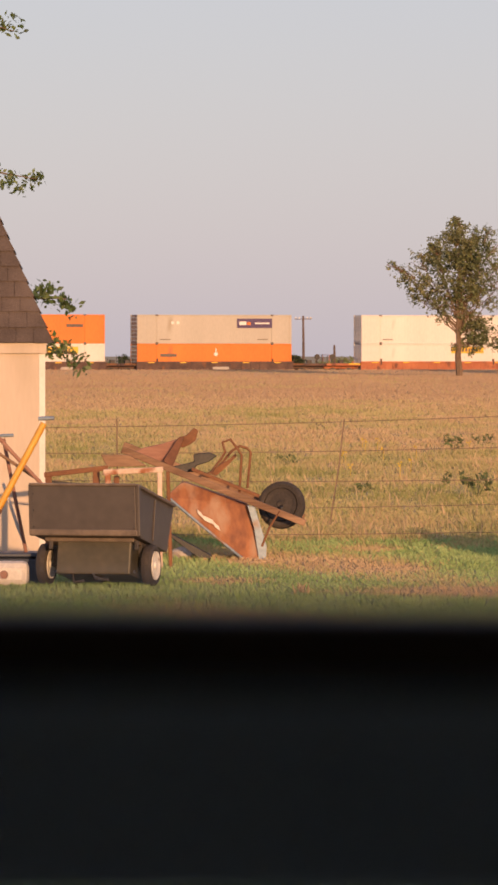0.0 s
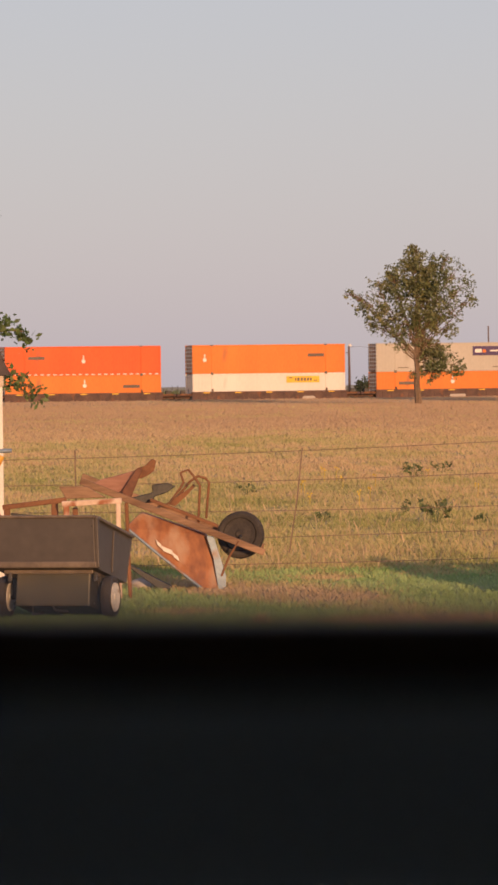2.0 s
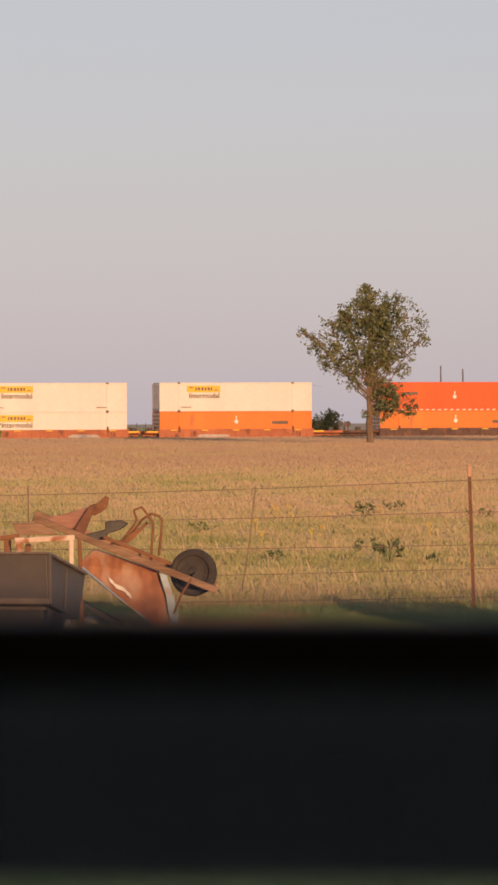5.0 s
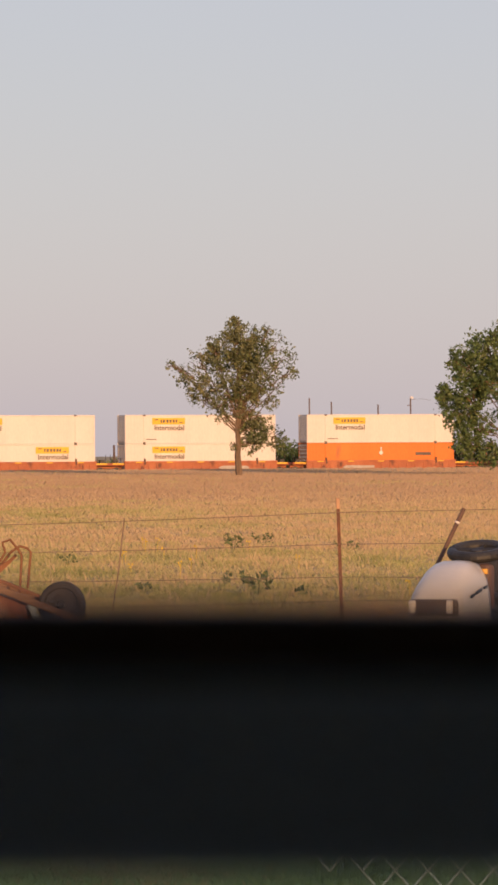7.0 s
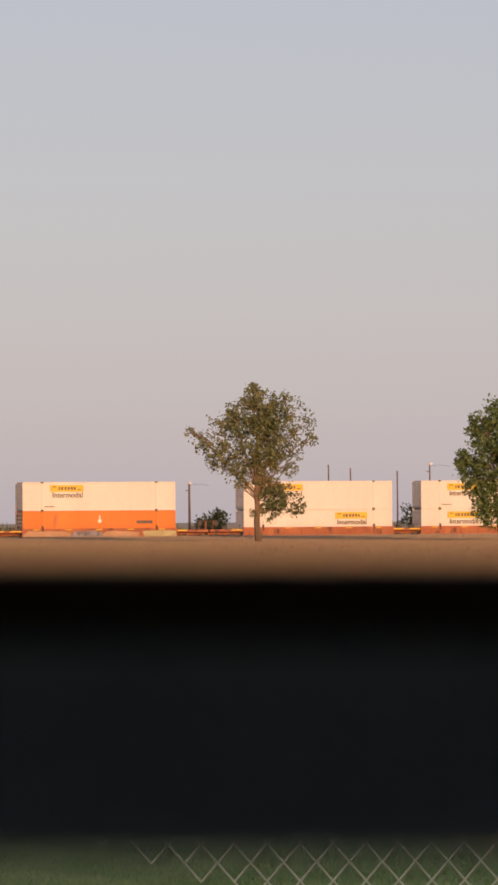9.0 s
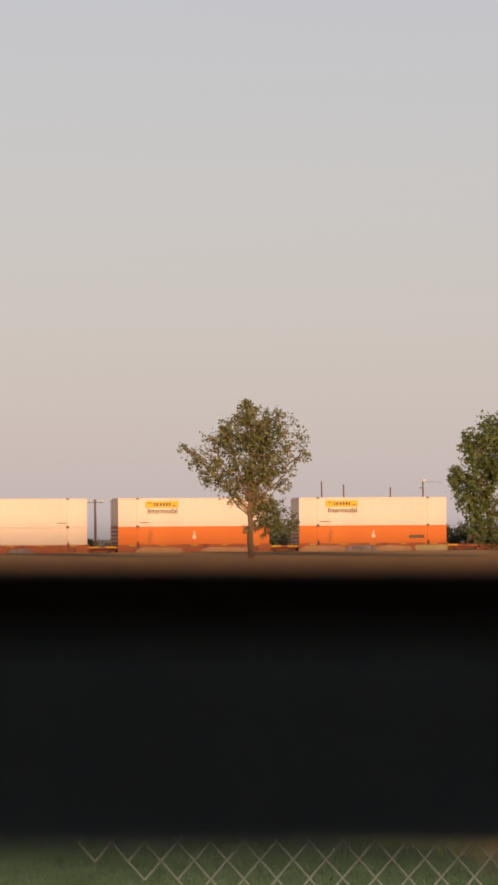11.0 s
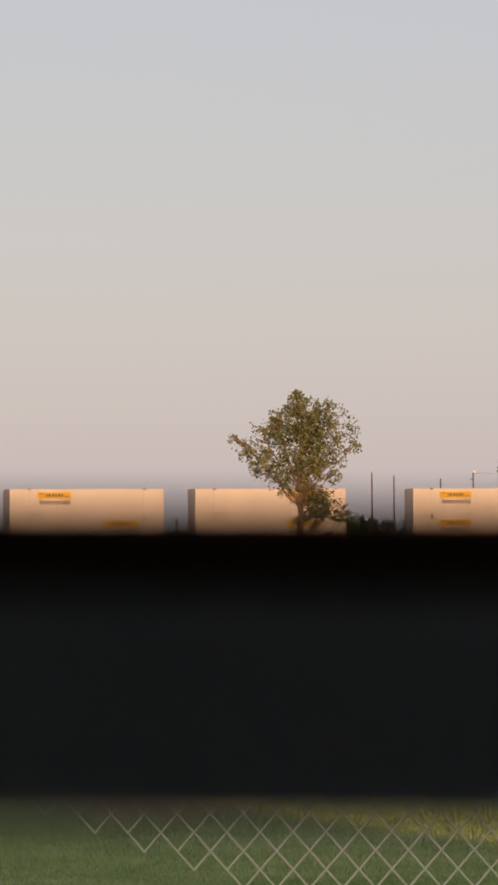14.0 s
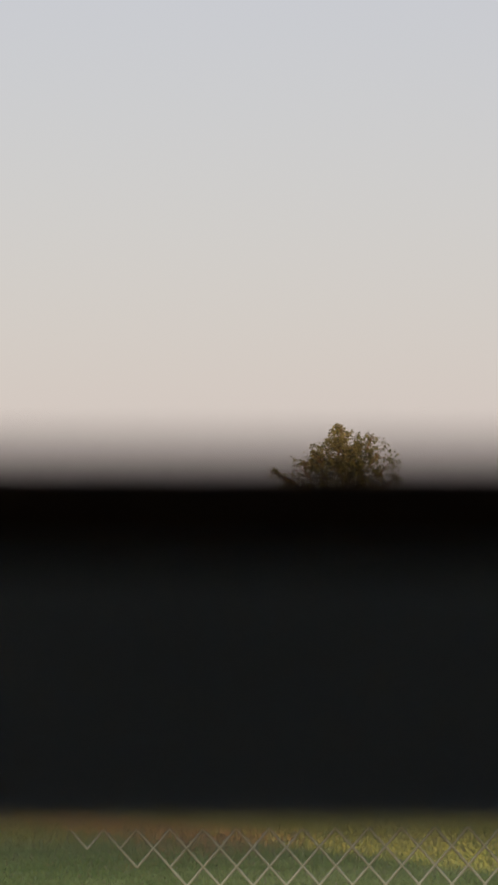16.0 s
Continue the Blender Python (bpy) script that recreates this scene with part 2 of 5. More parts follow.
def tube(bm, pts, radii, sides=8):
    """A round bar along a line of points."""
    pts = [Vector(p) for p in pts]
    if not isinstance(radii, (list, tuple)):
        radii = [radii] * len(pts)
    rings = []
    for i, p in enumerate(pts):
        d = (pts[min(i + 1, len(pts) - 1)] - pts[max(i - 1, 0)]).normalized()
        side = d.cross(Vector((0, 1, 0.13))).normalized()
        up = side.cross(d).normalized()
        rings.append([bm.verts.new(p + (side * math.cos(a) + up * math.sin(a)) * radii[i]) for a in (2 * math.pi * k / sides for k in range(sides))])
    for r0, r1 in zip(rings, rings[1:]):
        for k in range(sides):
            bm.faces.new((r0[k], r0[(k + 1) % sides], r1[(k + 1) % sides], r1[k]))
    bm.faces.new(rings[0][::-1])
    bm.faces.new(rings[-1])
    return bm


def prism(bm, outline, y0, y1, scale1=1.0):
    """A plate of an (x, z) outline between two depths."""
    cx, cz = sum(p[0] for p in outline) / len(outline), sum(p[1] for p in outline) / len(outline)
    a = [bm.verts.new((x, y0, z)) for x, z in outline]
    b = [bm.verts.new((cx + (x - cx) * scale1, y1, cz + (z - cz) * scale1)) for x, z in outline]
    bm.faces.new(a)
    bm.faces.new(b[::-1])
    n = len(outline)
    for i in range(n):
        bm.faces.new((a[i], b[i], b[(i + 1) % n], a[(i + 1) % n]))
    bmesh.ops.recalc_face_normals(bm, faces=bm.faces)
    return bm


def lathe(bm, profile, axis="x", sides=32, centre=(0, 0, 0)):
    """A body of revolution: (distance along the axis, radius) pairs."""
    rings = []
    for h, r in profile:
        ring = []
        for k in range(sides):
            a = 2 * math.pi * k / sides
            c, s = r * math.cos(a), r * math.sin(a)
            co = {"x": (h, c, s), "y": (c, h, s), "z": (c, s, h)}[axis]
            ring.append(bm.verts.new(Vector(co) + Vector(centre)))
        rings.append(ring)
    for r0, r1 in zip(rings, rings[1:]):
        for k in range(sides):
            bm.faces.new((r0[k], r0[(k + 1) % sides], r1[(k + 1) % sides], r1[k]))
    bmesh.ops.recalc_face_normals(bm, faces=bm.faces)
    return bm


def raw_mesh(name, verts, faces, material):
    """A mesh from computed arrays of equal-sided faces."""
    me = bpy.data.meshes.new(name)
    n, k = faces.shape
    me.vertices.add(len(verts))
    me.vertices.foreach_set("co", np.ascontiguousarray(verts, dtype=np.float32).ravel())
    me.loops.add(n * k)
    me.loops.foreach_set("vertex_index", np.ascontiguousarray(faces, dtype=np.int32).ravel())
    me.polygons.add(n)
    me.polygons.foreach_set("loop_start", np.arange(0, n * k, k, dtype=np.int32))
    me.update(calc_edges=True)
    me.validate()
    me.materials.append(material)
    return me


# ---- ground ----
TRACK_A = radians(16.5)
TRACK_O = (-3.4, 511.0)


def off_track(x, y):
    """Distance in front of the line of the railway."""
    return -(-(x - TRACK_O[0]) * math.sin(TRACK_A) + (y - TRACK_O[1]) * math.cos(TRACK_A))


def ground_z(x, y):
    w = off_track(x, y)
    z = 0.25 * (1 - min(max((w - 22) / 60, 0), 1)) if y > 60 else 0.0
    if w < 22:
        k = min(max((22 - w) / 14, 0), 1)
        z = z * (1 - k) - 0.75 * k
    if w < -12:
        z = -0.75 + min((-12 - w) / 120, 1) * 0.6
    return z


def build_ground():
    ys = [-3000, -600, -100, -30, 0, 10, 20, 30, 40, 46, 55, 70, 100, 150, 200, 260, 320, 380, 420] + list(range(440, 560, 4)) + [580, 620, 700, 1000, 2000, 4500]
    xs = [-3000, -800, -200, -100] + list(range(-80, 121, 8)) + [160, 240, 800, 3000]
    verts = [(x, y, ground_z(x, y)) for y in ys for x in xs]
    nx = len(xs)
    faces = [(j * nx + i, j * nx + i + 1, (j + 1) * nx + i + 1, (j + 1) * nx + i) for j in range(len(ys) - 1) for i in range(nx - 1)]
    ob = new("ground", raw_mesh("ground", np.array(verts), np.array(faces), M["soil"]))
    tagged(ob, "dry brown prairie soil under grass, flat to the horizon", "ground", kind="structure")


build_ground()


def blades(name, x, y, height, width, material, lean=0.22):
    """Grass: a three-cornered blade at each place."""
    n = len(x)
    z = np.array([ground_z(a, b) for a, b in zip(x, y)]) if n else np.zeros(0)
    a = np.random.uniform(-0.45, 0.45, n)
    hx, hy = np.cos(a) * width / 2, np.sin(a) * width / 2
    lx, ly = np.random.normal(0, lean, n) * height, np.random.normal(0, lean, n) * height
    v = np.empty((n, 4, 3))
    v[:, 0] = np.stack([x - hx, y - hy, z - 0.02], 1)
    v[:, 1] = np.stack([x + hx, y + hy, z - 0.02], 1)
    v[:, 2] = np.stack([x + hx * 0.8 + lx * 0.4, y + ly * 0.4, z + height * 0.6], 1)
    v[:, 3] = np.stack([x + lx, y + ly, z + height], 1)
    f = np.arange(n)[:, None] * 4 + np.array([[0, 1, 2, 3]])
    return new(name, raw_mesh(name, v.reshape(-1, 3), f, material))


def sow(n, y0, y1, power=1.0):
    """Places in the wedge of land ahead, thicker near by."""
    y = y0 * (y1 / y0) ** (np.random.rand(n) ** power)
    x = y * np.random.uniform(-0.062, 0.108, n)
    return x, y


def patchy(x, y, scale, seed):
    return np.array([noise.noise((a * scale + seed, b * scale * 0.35, seed)) for a, b in zip(x, y)])


def build_grass():
    # mown lawn between house and wire fence, worn to straw in a few places
    x, y = sow(400000, 14.3, 47)
    p = patchy(x, y, 0.55, 3.1)
    for cx, cy, rx, ry in ((1.07, 45.2, 0.34, 0.9), (1.12, 41.3, 0.36, 1.0), (0.05, 42.6, 0.25, 0.8), (-0.2, 39.0, 0.4, 0.7), (1.9, 37.2, 1.5, 0.9)):
        p = np.maximum(p, 0.62 - 0.35 * (((x - cx) / rx) ** 2 + ((y - cy) / ry) ** 2) + 0.35 * p)
    q = p + np.random.normal(0, 0.11, len(x))
    h = np.random.uniform(0.012, 0.04, len(x)) * np.interp(y, [14, 40, 47], [1.0, 1.0, 1.9])
    w = np.random.uniform(0.0024, 0.0052, len(x))
    dry, half = q > 0.43, (q <= 0.43) & (q > 0.24)
    lush = ~dry & ~half
    tagged(blades("lawn_grass", x[lush], y[lush], h[lush], w[lush], M["green"], 0.45), "short green mown lawn grass", "grass", kind="stuff")
    tagged(blades("yellowing_lawn_grass", x[half], y[half], h[half] * 0.9, w[half], M["mixed"], 0.5), "yellowing blades in the mown lawn", "grass", kind="stuff")
    tagged(blades("dry_lawn_grass", x[dry], y[dry], h[dry] * 0.7, w[dry], M["dry"], 0.6), "dry straw patches in the lawn", "grass", kind="stuff")
    # longer growth along the wire fence and the open prairie behind it
    x, y = sow(730000, 45.2, 515, 1.1)
    keep = np.array([off_track(a, b) > 16 for a, b in zip(x, y)])
    x, y = x[keep], y[keep]
    band = np.interp(y, [45, 48, 51, 55, 62, 75, 95, 130, 200, 500], [0.42, 0.34, 0.08, -0.02, 0.10, 0.24, 0.12, -0.06, -0.28, -0.4])
    p = patchy(x, y, 0.10, 7.7) * 0.4 + patchy(x, y, 0.6, 2.2) * 0.42 + np.random.normal(0, 0.15, len(x)) + band
    size = np.clip(y / 60, 0.8, 7)
    clump = np.clip(0.85 + 0.9 * patchy(x, y, 2.4, 5.5), 0.4, 1.6)
    h = np.random.uniform(0.4, 1.0, len(x)) * clump * np.interp(y, [45, 48, 60, 150, 500], [0.06, 0.085, 0.075, 0.11, 0.16])
    w = 0.0046 * size * np.random.uniform(0.6, 1.5, len(x))
    far = y + np.random.normal(0, 35, len(y)) > 190
    for name, sel, m, lab in (("green_field_grass", p > 0.34, "wild", "green tufts of wild grass in the prairie"), ("half_dry_field_grass", (p <= 0.34) & (p > 0.0), "mixed", "half-dry yellow-green prairie grass"), ("dry_field_grass", (p <= 0.0) & ~far, "dry", "tall golden dry prairie grass"), ("brown_field_grass", (p <= 0.0) & far, "far", "brownish seeding grass in the far field")):
        tagged(blades(name, x[sel], y[sel], h[sel], w[sel], M[m], 0.38), lab, "grass", kind="stuff")
    # single pale seed stalks standing above the rest
    x, y = sow(3200, 47, 130, 1.3)
    tagged(blades("seed_stalks", x, y, np.random.uniform(0.08, 0.2, len(x)), 0.0035 * np.clip(y / 60, 0.8, 3), M["dry"], 0.16), "pale seed stalks standing above the grass", "grass", kind="stuff")


build_grass()


# ---- house around the camera ----
def wall_boxes(name, boxes, material, label):
    bm = bmesh.new()
    for size, centre in boxes:
        box(bm, size, centre)
    return tagged(part(name, bm, material), label, "wall", kind="structure")


def build_house():
    x0, x1, yb, yf = -9.0, 8.3, -8.0, 0.32
    wall_boxes("wall_front", [((x1 - 0.5, 0.2, 2.7), ((x1 + 0.5) / 2, yf - 0.1, 1.35)), ((-0.5 - x0, 0.2, 2.7), ((x0 - 0.5) / 2, yf - 0.1, 1.35)), ((1.0, 0.2, 1.1), (0, yf - 0.1, 0.55)), ((1.0, 0.2, 0.5), (0, yf - 0.1, 2.45))], M["plaster"], "plain plastered house wall with a window opening")
    # unseen opening added at the back: sun bounces in and brightens the bar
    wall_boxes("wall_back", [((-4.0 - x0, 0.2, 2.7), ((x0 - 4.0) / 2, yb, 1.35)), ((x1 + 1.4, 0.2, 2.7), ((x1 - 1.4) / 2, yb, 1.35)), ((2.6, 0.2, 0.9), (-2.7, yb, 0.45)), ((2.6, 0.2, 0.5), (-2.7, yb, 2.45))], M["plaster"], "plain unseen back wall with an opening added to light the room")
    wall_boxes("wall_left", [((0.2, yf - yb - 0.3, 2.7), (x0 + 0.1, (yf + yb) / 2 - 0.05, 1.35))], M["plaster"], "plain plastered side wall of the house")
    wall_boxes("wall_right", [((0.2, yf - yb - 0.3, 2.7), (x1 - 0.1, (yf + yb) / 2 - 0.05, 1.35))], M["plaster"], "plain plastered side wall of the house")
    bm = bmesh.new()
    box(bm, (x1 - x0 - 0.4, yf - yb - 0.3, 0.1), ((x0 + x1) / 2, (yf + yb) / 2 - 0.05, 0.06))
    tagged(part("floor", bm, M["floor"]), "plain pale floor inside the house", "floor", kind="structure")
    bm = bmesh.new()
    box(bm, (x1 - x0, yf - yb + 0.1, 0.12), ((x0 + x1) / 2, (yf + yb) / 2 - 0.05, 2.762))
    tagged(part("ceiling", bm, M["plaster"]), "plain ceiling inside the house", "ceiling", kind="structure")
    bm = bmesh.new()
    e = 0.5
    outline = [(yb - e, 2.83), (yf + e, 2.83), ((yb + yf) / 2, 4.25)]
    prism(bm, outline, x0 - e, x1 + e)
    bmesh.ops.transform(bm, matrix=Matrix(((0, 1, 0, 0), (1, 0, 0, 0), (0, 0, 1, 0), (0, 0, 0, 1))), verts=bm.verts)
    bmesh.ops.recalc_face_normals(bm, faces=bm.faces)
    tagged(part("roof", bm, M["shingle"]), "low shingled gable roof of the house", "roof", kind="structure")
    w = thing("window_1", pose(0, BAR_Y, 0), "window with a dark horizontal glazing bar close to the lens", "window", kind="structure")
    bm = bmesh.new()
    for s, c in (((0.05, 0.06, 1.2), (-0.475, 0.03, 1.7)), ((0.05, 0.06, 1.2), (0.475, 0.03, 1.7)), ((0.9, 0.06, 0.05), (0, 0.03, 1.126)), ((0.9, 0.06, 0.05), (0, 0.03, 2.274))):
        box(bm, s, c, bevel=0.004)
    part("window_frame", bm, M["trim"], w)
    bm = bmesh.new()
    box(bm, (0.9, 0.008, 0.0080), (0, 0.004, BAR_Z - 0.0016), (0, 0.5, 0), bevel=0.001)
    part("glazing_bar", bm, M["bar"], w, "dark painted horizontal glazing bar")
    # black strip added to make the bar darker along its top
    bm = bmesh.new()
    box(bm, (0.9, 0.006, 0.0032), (0, 0.004, BAR_Z + 0.0040), (0, 0.5, 0), bevel=0.0004)
    part("top_strip", bm, M["black"], w, "black strip along the top of the glazing bar")
    bm = bmesh.new()
    box(bm, (1.0, 0.14, 0.03), (0, 0.04, 1.087), bevel=0.005)
    part("window_sill", bm, M["trim"], w)


build_house()


# ---- railway ----
def on_track(q, w=0.0, z=0.0):
    """A pose at q metres along the railway, w metres in front of the containers' near sides."""
    c, s = math.cos(TRACK_A), math.sin(TRACK_A)
    return pose(TRACK_O[0] + q * c + w * s, TRACK_O[1] + q * s - w * c, z, 0, 0, math.degrees(TRACK_A))


RAIL_Z = -0.42
moving = []


def build_track():
    bm = bmesh.new()
    prism(bm, [(-3.4, -0.9), (3.4, -0.9), (1.9, RAIL_Z - 0.2), (-1.9, RAIL_Z - 0.2)], -330, 160)
    # outline is across the track, depth along it
    bmesh.ops.transform(bm, matrix=Matrix(((0, 1, 0, 0), (-1, 0, 0, 0), (0, 0, 1, 0), (0, 0, 0, 1))), verts=bm.verts)
    bmesh.ops.recalc_face_normals(bm, faces=bm.faces)
    ob = part("track_bed", bm, M["ballast"])
    ob.matrix_world = on_track(0, -1.3)
    tagged(ob, "stone ballast bed of the railway", "track bed", kind="structure")
    bm = bmesh.new()
    for y in (-0.75, 0.75):
        box(bm, (490, 0.07, 0.16), (-85, y, RAIL_Z - 0.08))
    for q in range(-60, 90):
        box(bm, (0.25, 2.5, 0.15), (q * 0.75 + 10, 0, RAIL_Z - 0.22))
    ob = part("rails", bm, M["steel"])
    ob.matrix_world = on_track(0, -1.3)
    tagged(ob, "steel rails on wooden sleepers", "rails", kind="structure")


build_track()
L, WD, HT = 16.15, 2.6, 2.9


def word(text, size, x, z, material, parent, name="lettering"):
    """Raised lettering on the near side of a container."""
    cu = bpy.data.curves.new(name, "FONT")
    cu.body, cu.size, cu.extrude, cu.align_x, cu.offset = text, size, 0.01, "LEFT", 0.009
    tmp = new(name, cu)
    me = bpy.data.meshes.new_from_object(tmp.evaluated_get(bpy.context.evaluated_depsgraph_get()))
    bpy.data.objects.remove(tmp)
    me.materials.clear()
    me.materials.append(material)
    ob = new(name, me)
    ob.parent = parent
    ob.matrix_basis = pose(x, -0.02, z, 90, 0, 0)
    return ob


shapes = {}


def shared(key, make, material):
    """One mesh for alike parts."""
    if key not in shapes:
        bm = bmesh.new()
        make(bm)
        shapes[key] = mesh_of(key[0], bm, material)
    return shapes[key]


def sub(name, me, parent, m, label=""):
    ob = new(name, me)
    ob.parent = parent
    ob.matrix_basis = m
    if label:
        ob["label"] = label
    return ob


def corrugated(bm, length, height, pitch, depth, thick):
    """A ribbed sheet in the xz plane with its ribs towards -y."""
    xs, n = [], round(length / pitch)
    step = length / n
    for i in range(n):
        for fx, d in ((0.0, 0.0), (0.42, 0.0), (0.5, depth), (0.92, depth)):
            xs.append(((i + fx) * step, -d))
    xs.append((length, 0.0))
    lo = [bm.verts.new((x, y, 0)) for x, y in xs]
    hi = [bm.verts.new((x, y, height)) for x, y in xs]
    back = [bm.verts.new((x, thick, z)) for x in (0, length) for z in (0, height)]
    for i in range(len(xs) - 1):
        bm.faces.new((lo[i], lo[i + 1], hi[i + 1], hi[i]))
    bm.faces.new((back[0], back[1], back[3], back[2]))
    bm.faces.new((lo[0], hi[0], back[1], back[0]))
    bm.faces.new((lo[-1], back[2], back[3], hi[-1]))


def build_container(q, z, colour, label, marks, low=False):
    """A 53-foot container with its near side in the plane y = 0, its left end at x = 0."""
    c = thing("container", on_track(q, 0, z), label, "container", "containers on the train")
    m = M[colour]
    side = shared(("side_panel", colour), lambda bm: corrugated(bm, L - 0.36, HT - 0.2, 0.33, 0.003, 0.03), m)
    sub("side_panel", side, c, pose(0.18, 0.045, 0.1))
    sub("side_panel", side, c, pose(L - 0.18, WD - 0.045, 0.1, 0, 0, 180))
    rail = shared(("rail", colour), lambda bm: box(bm, (L, 0.1, 0.13), (L / 2, 0, 0), bevel=0.015), m)
    for zz in (0.066, HT - 0.066):
        for y in (0.05, WD - 0.05):
            sub("rail", rail, c, pose(0, y, zz))
    end_post = shared(("post", colour), lambda bm: box(bm, (0.2, 0.12, HT - 0.01), (0, 0, HT / 2), bevel=0.015), m)
    mid_post = shared(("lift_post", colour), lambda bm: box(bm, (0.13, 0.12, HT - 0.01), (0, 0, HT / 2), bevel=0.015), m)
    for x in (0.1, 2.05, L - 2.05, L - 0.1):
        for y in (0.05, WD - 0.05):
            sub("post", end_post if x in (0.1, L - 0.1) else mid_post, c, pose(x, y, 0))
    casting = shared(("corner_casting", "ink"), lambda bm: box(bm, (0.3, 0.14, 0.15), (0, 0, 0), bevel=0.02), M["ink"])
    for x in (2.05, L - 2.05):
        for zz in (0.07, HT - 0.05):
            sub("corner_casting", casting, c, pose(x, 0.04, zz), "dark corner casting")
    end = shared(("end_wall", "door"), lambda bm: corrugated(bm, WD - 0.2, HT - 0.16, 0.27, 0.04, 0.03), M["door"])
    sub("end_wall", end, c, pose(L - 0.05, 0.1, 0.08, 0, 0, 90), "ribbed end of the container in shade")
    doors = shared(("end_door", "pale" if colour == "white" else "dark"), lambda bm: [box(bm, (0.05, 1.17, HT - 0.2), (0, y, HT / 2), bevel=0.01) for y in (-0.595, 0.595)], M["trim" if colour == "white" else "redwood"])
    d = sub("end_door", doors, c, pose(0.08, WD / 2, 0), "end doors of the container in shade")
    rods = shared(("lock_rod", "door"), lambda bm: tube(bm, [(0, 0, 0.12), (0, 0, HT - 0.12)], 0.025, 6), M["door"])
    for y in (-0.95, -0.3, 0.3, 0.95):
        sub("lock_rod", rods, d, pose(-0.06, y, 0))
    bars = shared(("door_bar", "pale"), lambda bm: box(bm, (0.05, 2.3, 0.09), (0, 0, 0), bevel=0.01), M["trim"])
    n = 3 if colour == "white" else 7
    for k in range(n):
        sub("door_bar", bars, d, pose(-0.075, 0, 0.3 + k * (HT - 0.6) / (n - 1)))
    sub("roof", shared(("roof", colour), lambda bm: box(bm, (L - 0.2, WD - 0.2, 0.04), (L / 2, WD / 2, HT - 0.03)), m), c, pose(0, 0, 0))
    sub("underside", shared(("underside", colour), lambda bm: box(bm, (L - 0.2, WD - 0.2, 0.04), (L / 2, WD / 2, 0.06)), m), c, pose(0, 0, 0))
    for kind, x in marks:
        if kind == "yellow":
            bm = bmesh.new()
            box(bm, (3.5, 0.03, 0.66), (x + 1.75, 0.0, HT - 0.64), bevel=0.01)
            sign = part("yellow_sign", bm, M["yellow"], c, "yellow company sign with dark marks")
            for dx, w, hh, dz in ((0.45, 0.42, 0.10, 0.15), (0.95, 0.14, 0.30, 0), (1.25, 0.24, 0.30, 0), (1.62, 0.22, 0.30, 0), (1.95, 0.22, 0.30, 0), (2.28, 0.22, 0.30, 0), (2.58, 0.18, 0.30, 0), (3.05, 0.36, 0.10, -0.12)):
                bm = bmesh.new()
                box(bm, (w, 0.02, hh), (x + dx, -0.022, HT - 0.64 + dz))
                part("sign_mark", bm, M["ink"], sign)
        elif kind == "intermodal":
            word("Intermodal", 0.73, x + 0.2, HT - 1.55, M["ink"], c)
        elif kind == "purple":
            bm = bmesh.new()
            box(bm, (3.7, 0.03, 0.95), (x + 1.85, 0.0, HT - 0.85), bevel=0.01)
            sign = part("purple_sign", bm, M["purple"], c, "dark purple company sign with pale marks")
            for dx, w, hh in ((0.62, 0.72, 0.36), (2.65, 1.5, 0.15)):
                bm = bmesh.new()
                box(bm, (w, 0.02, hh), (x + dx, -0.022, HT - 0.85))
                part("sign_mark", bm, M["pale"], sign)
            bm = bmesh.new()
            box(bm, (0.34, 0.02, 0.30), (x + 1.25, -0.022, HT - 0.88))
            part("sign_mark", bm, M["orange"], sign)
        elif kind == "bar":
            bm = bmesh.new()
            box(bm, (1.7, 0.04, 0.3), (x + 0.85, 0.004, HT * (0.60 if low or colour == "red" else 0.62)), bevel=0.01)
            part("number_bar", bm, M["ink"], c)
        elif kind == "dot":
            bm = bmesh.new()
            lathe(bm, [(-0.01, 0.0), (-0.01, 0.2), (0.03, 0.21)], "y", 14, (x, 0.0, HT * (0.64 if low else 0.48)))
            box(bm, (0.12, 0.02, 0.35), (x, 0.0, HT * (0.64 if low else 0.48) + 0.4))
            part("round_emblem", bm, M["pale"], c, "small pale round emblem")
        elif kind == "small":
            bm = bmesh.new()
            box(bm, (1.1, 0.03, 0.075), (x + 0.5, 0.008, 0.42))
            part("small_mark", bm, M["ink"], c)
        elif kind == "pale":
            for k in range(2):
                bm = bmesh.new()
                lathe(bm, [(-0.01, 0.0), (-0.01, 0.16), (0.03, 0.17)], "y", 12, (x + 0.55 * k, 0.0, HT * 0.72))
                part("pale_mark", bm, M["pale"], c)
        elif kind == "dashes":
            tape = shared(("reflector_tape", "pale"), lambda bm: box(bm, (0.34, 0.03, 0.09), (0, 0, 0)), M["pale"])
            for k in range(24):
                sub("reflector_tape", tape, c, pose(0.5 + k * 0.66, -0.012, HT - 0.08 if low else 0.08))
    moving.append((c, q, z))
    return c


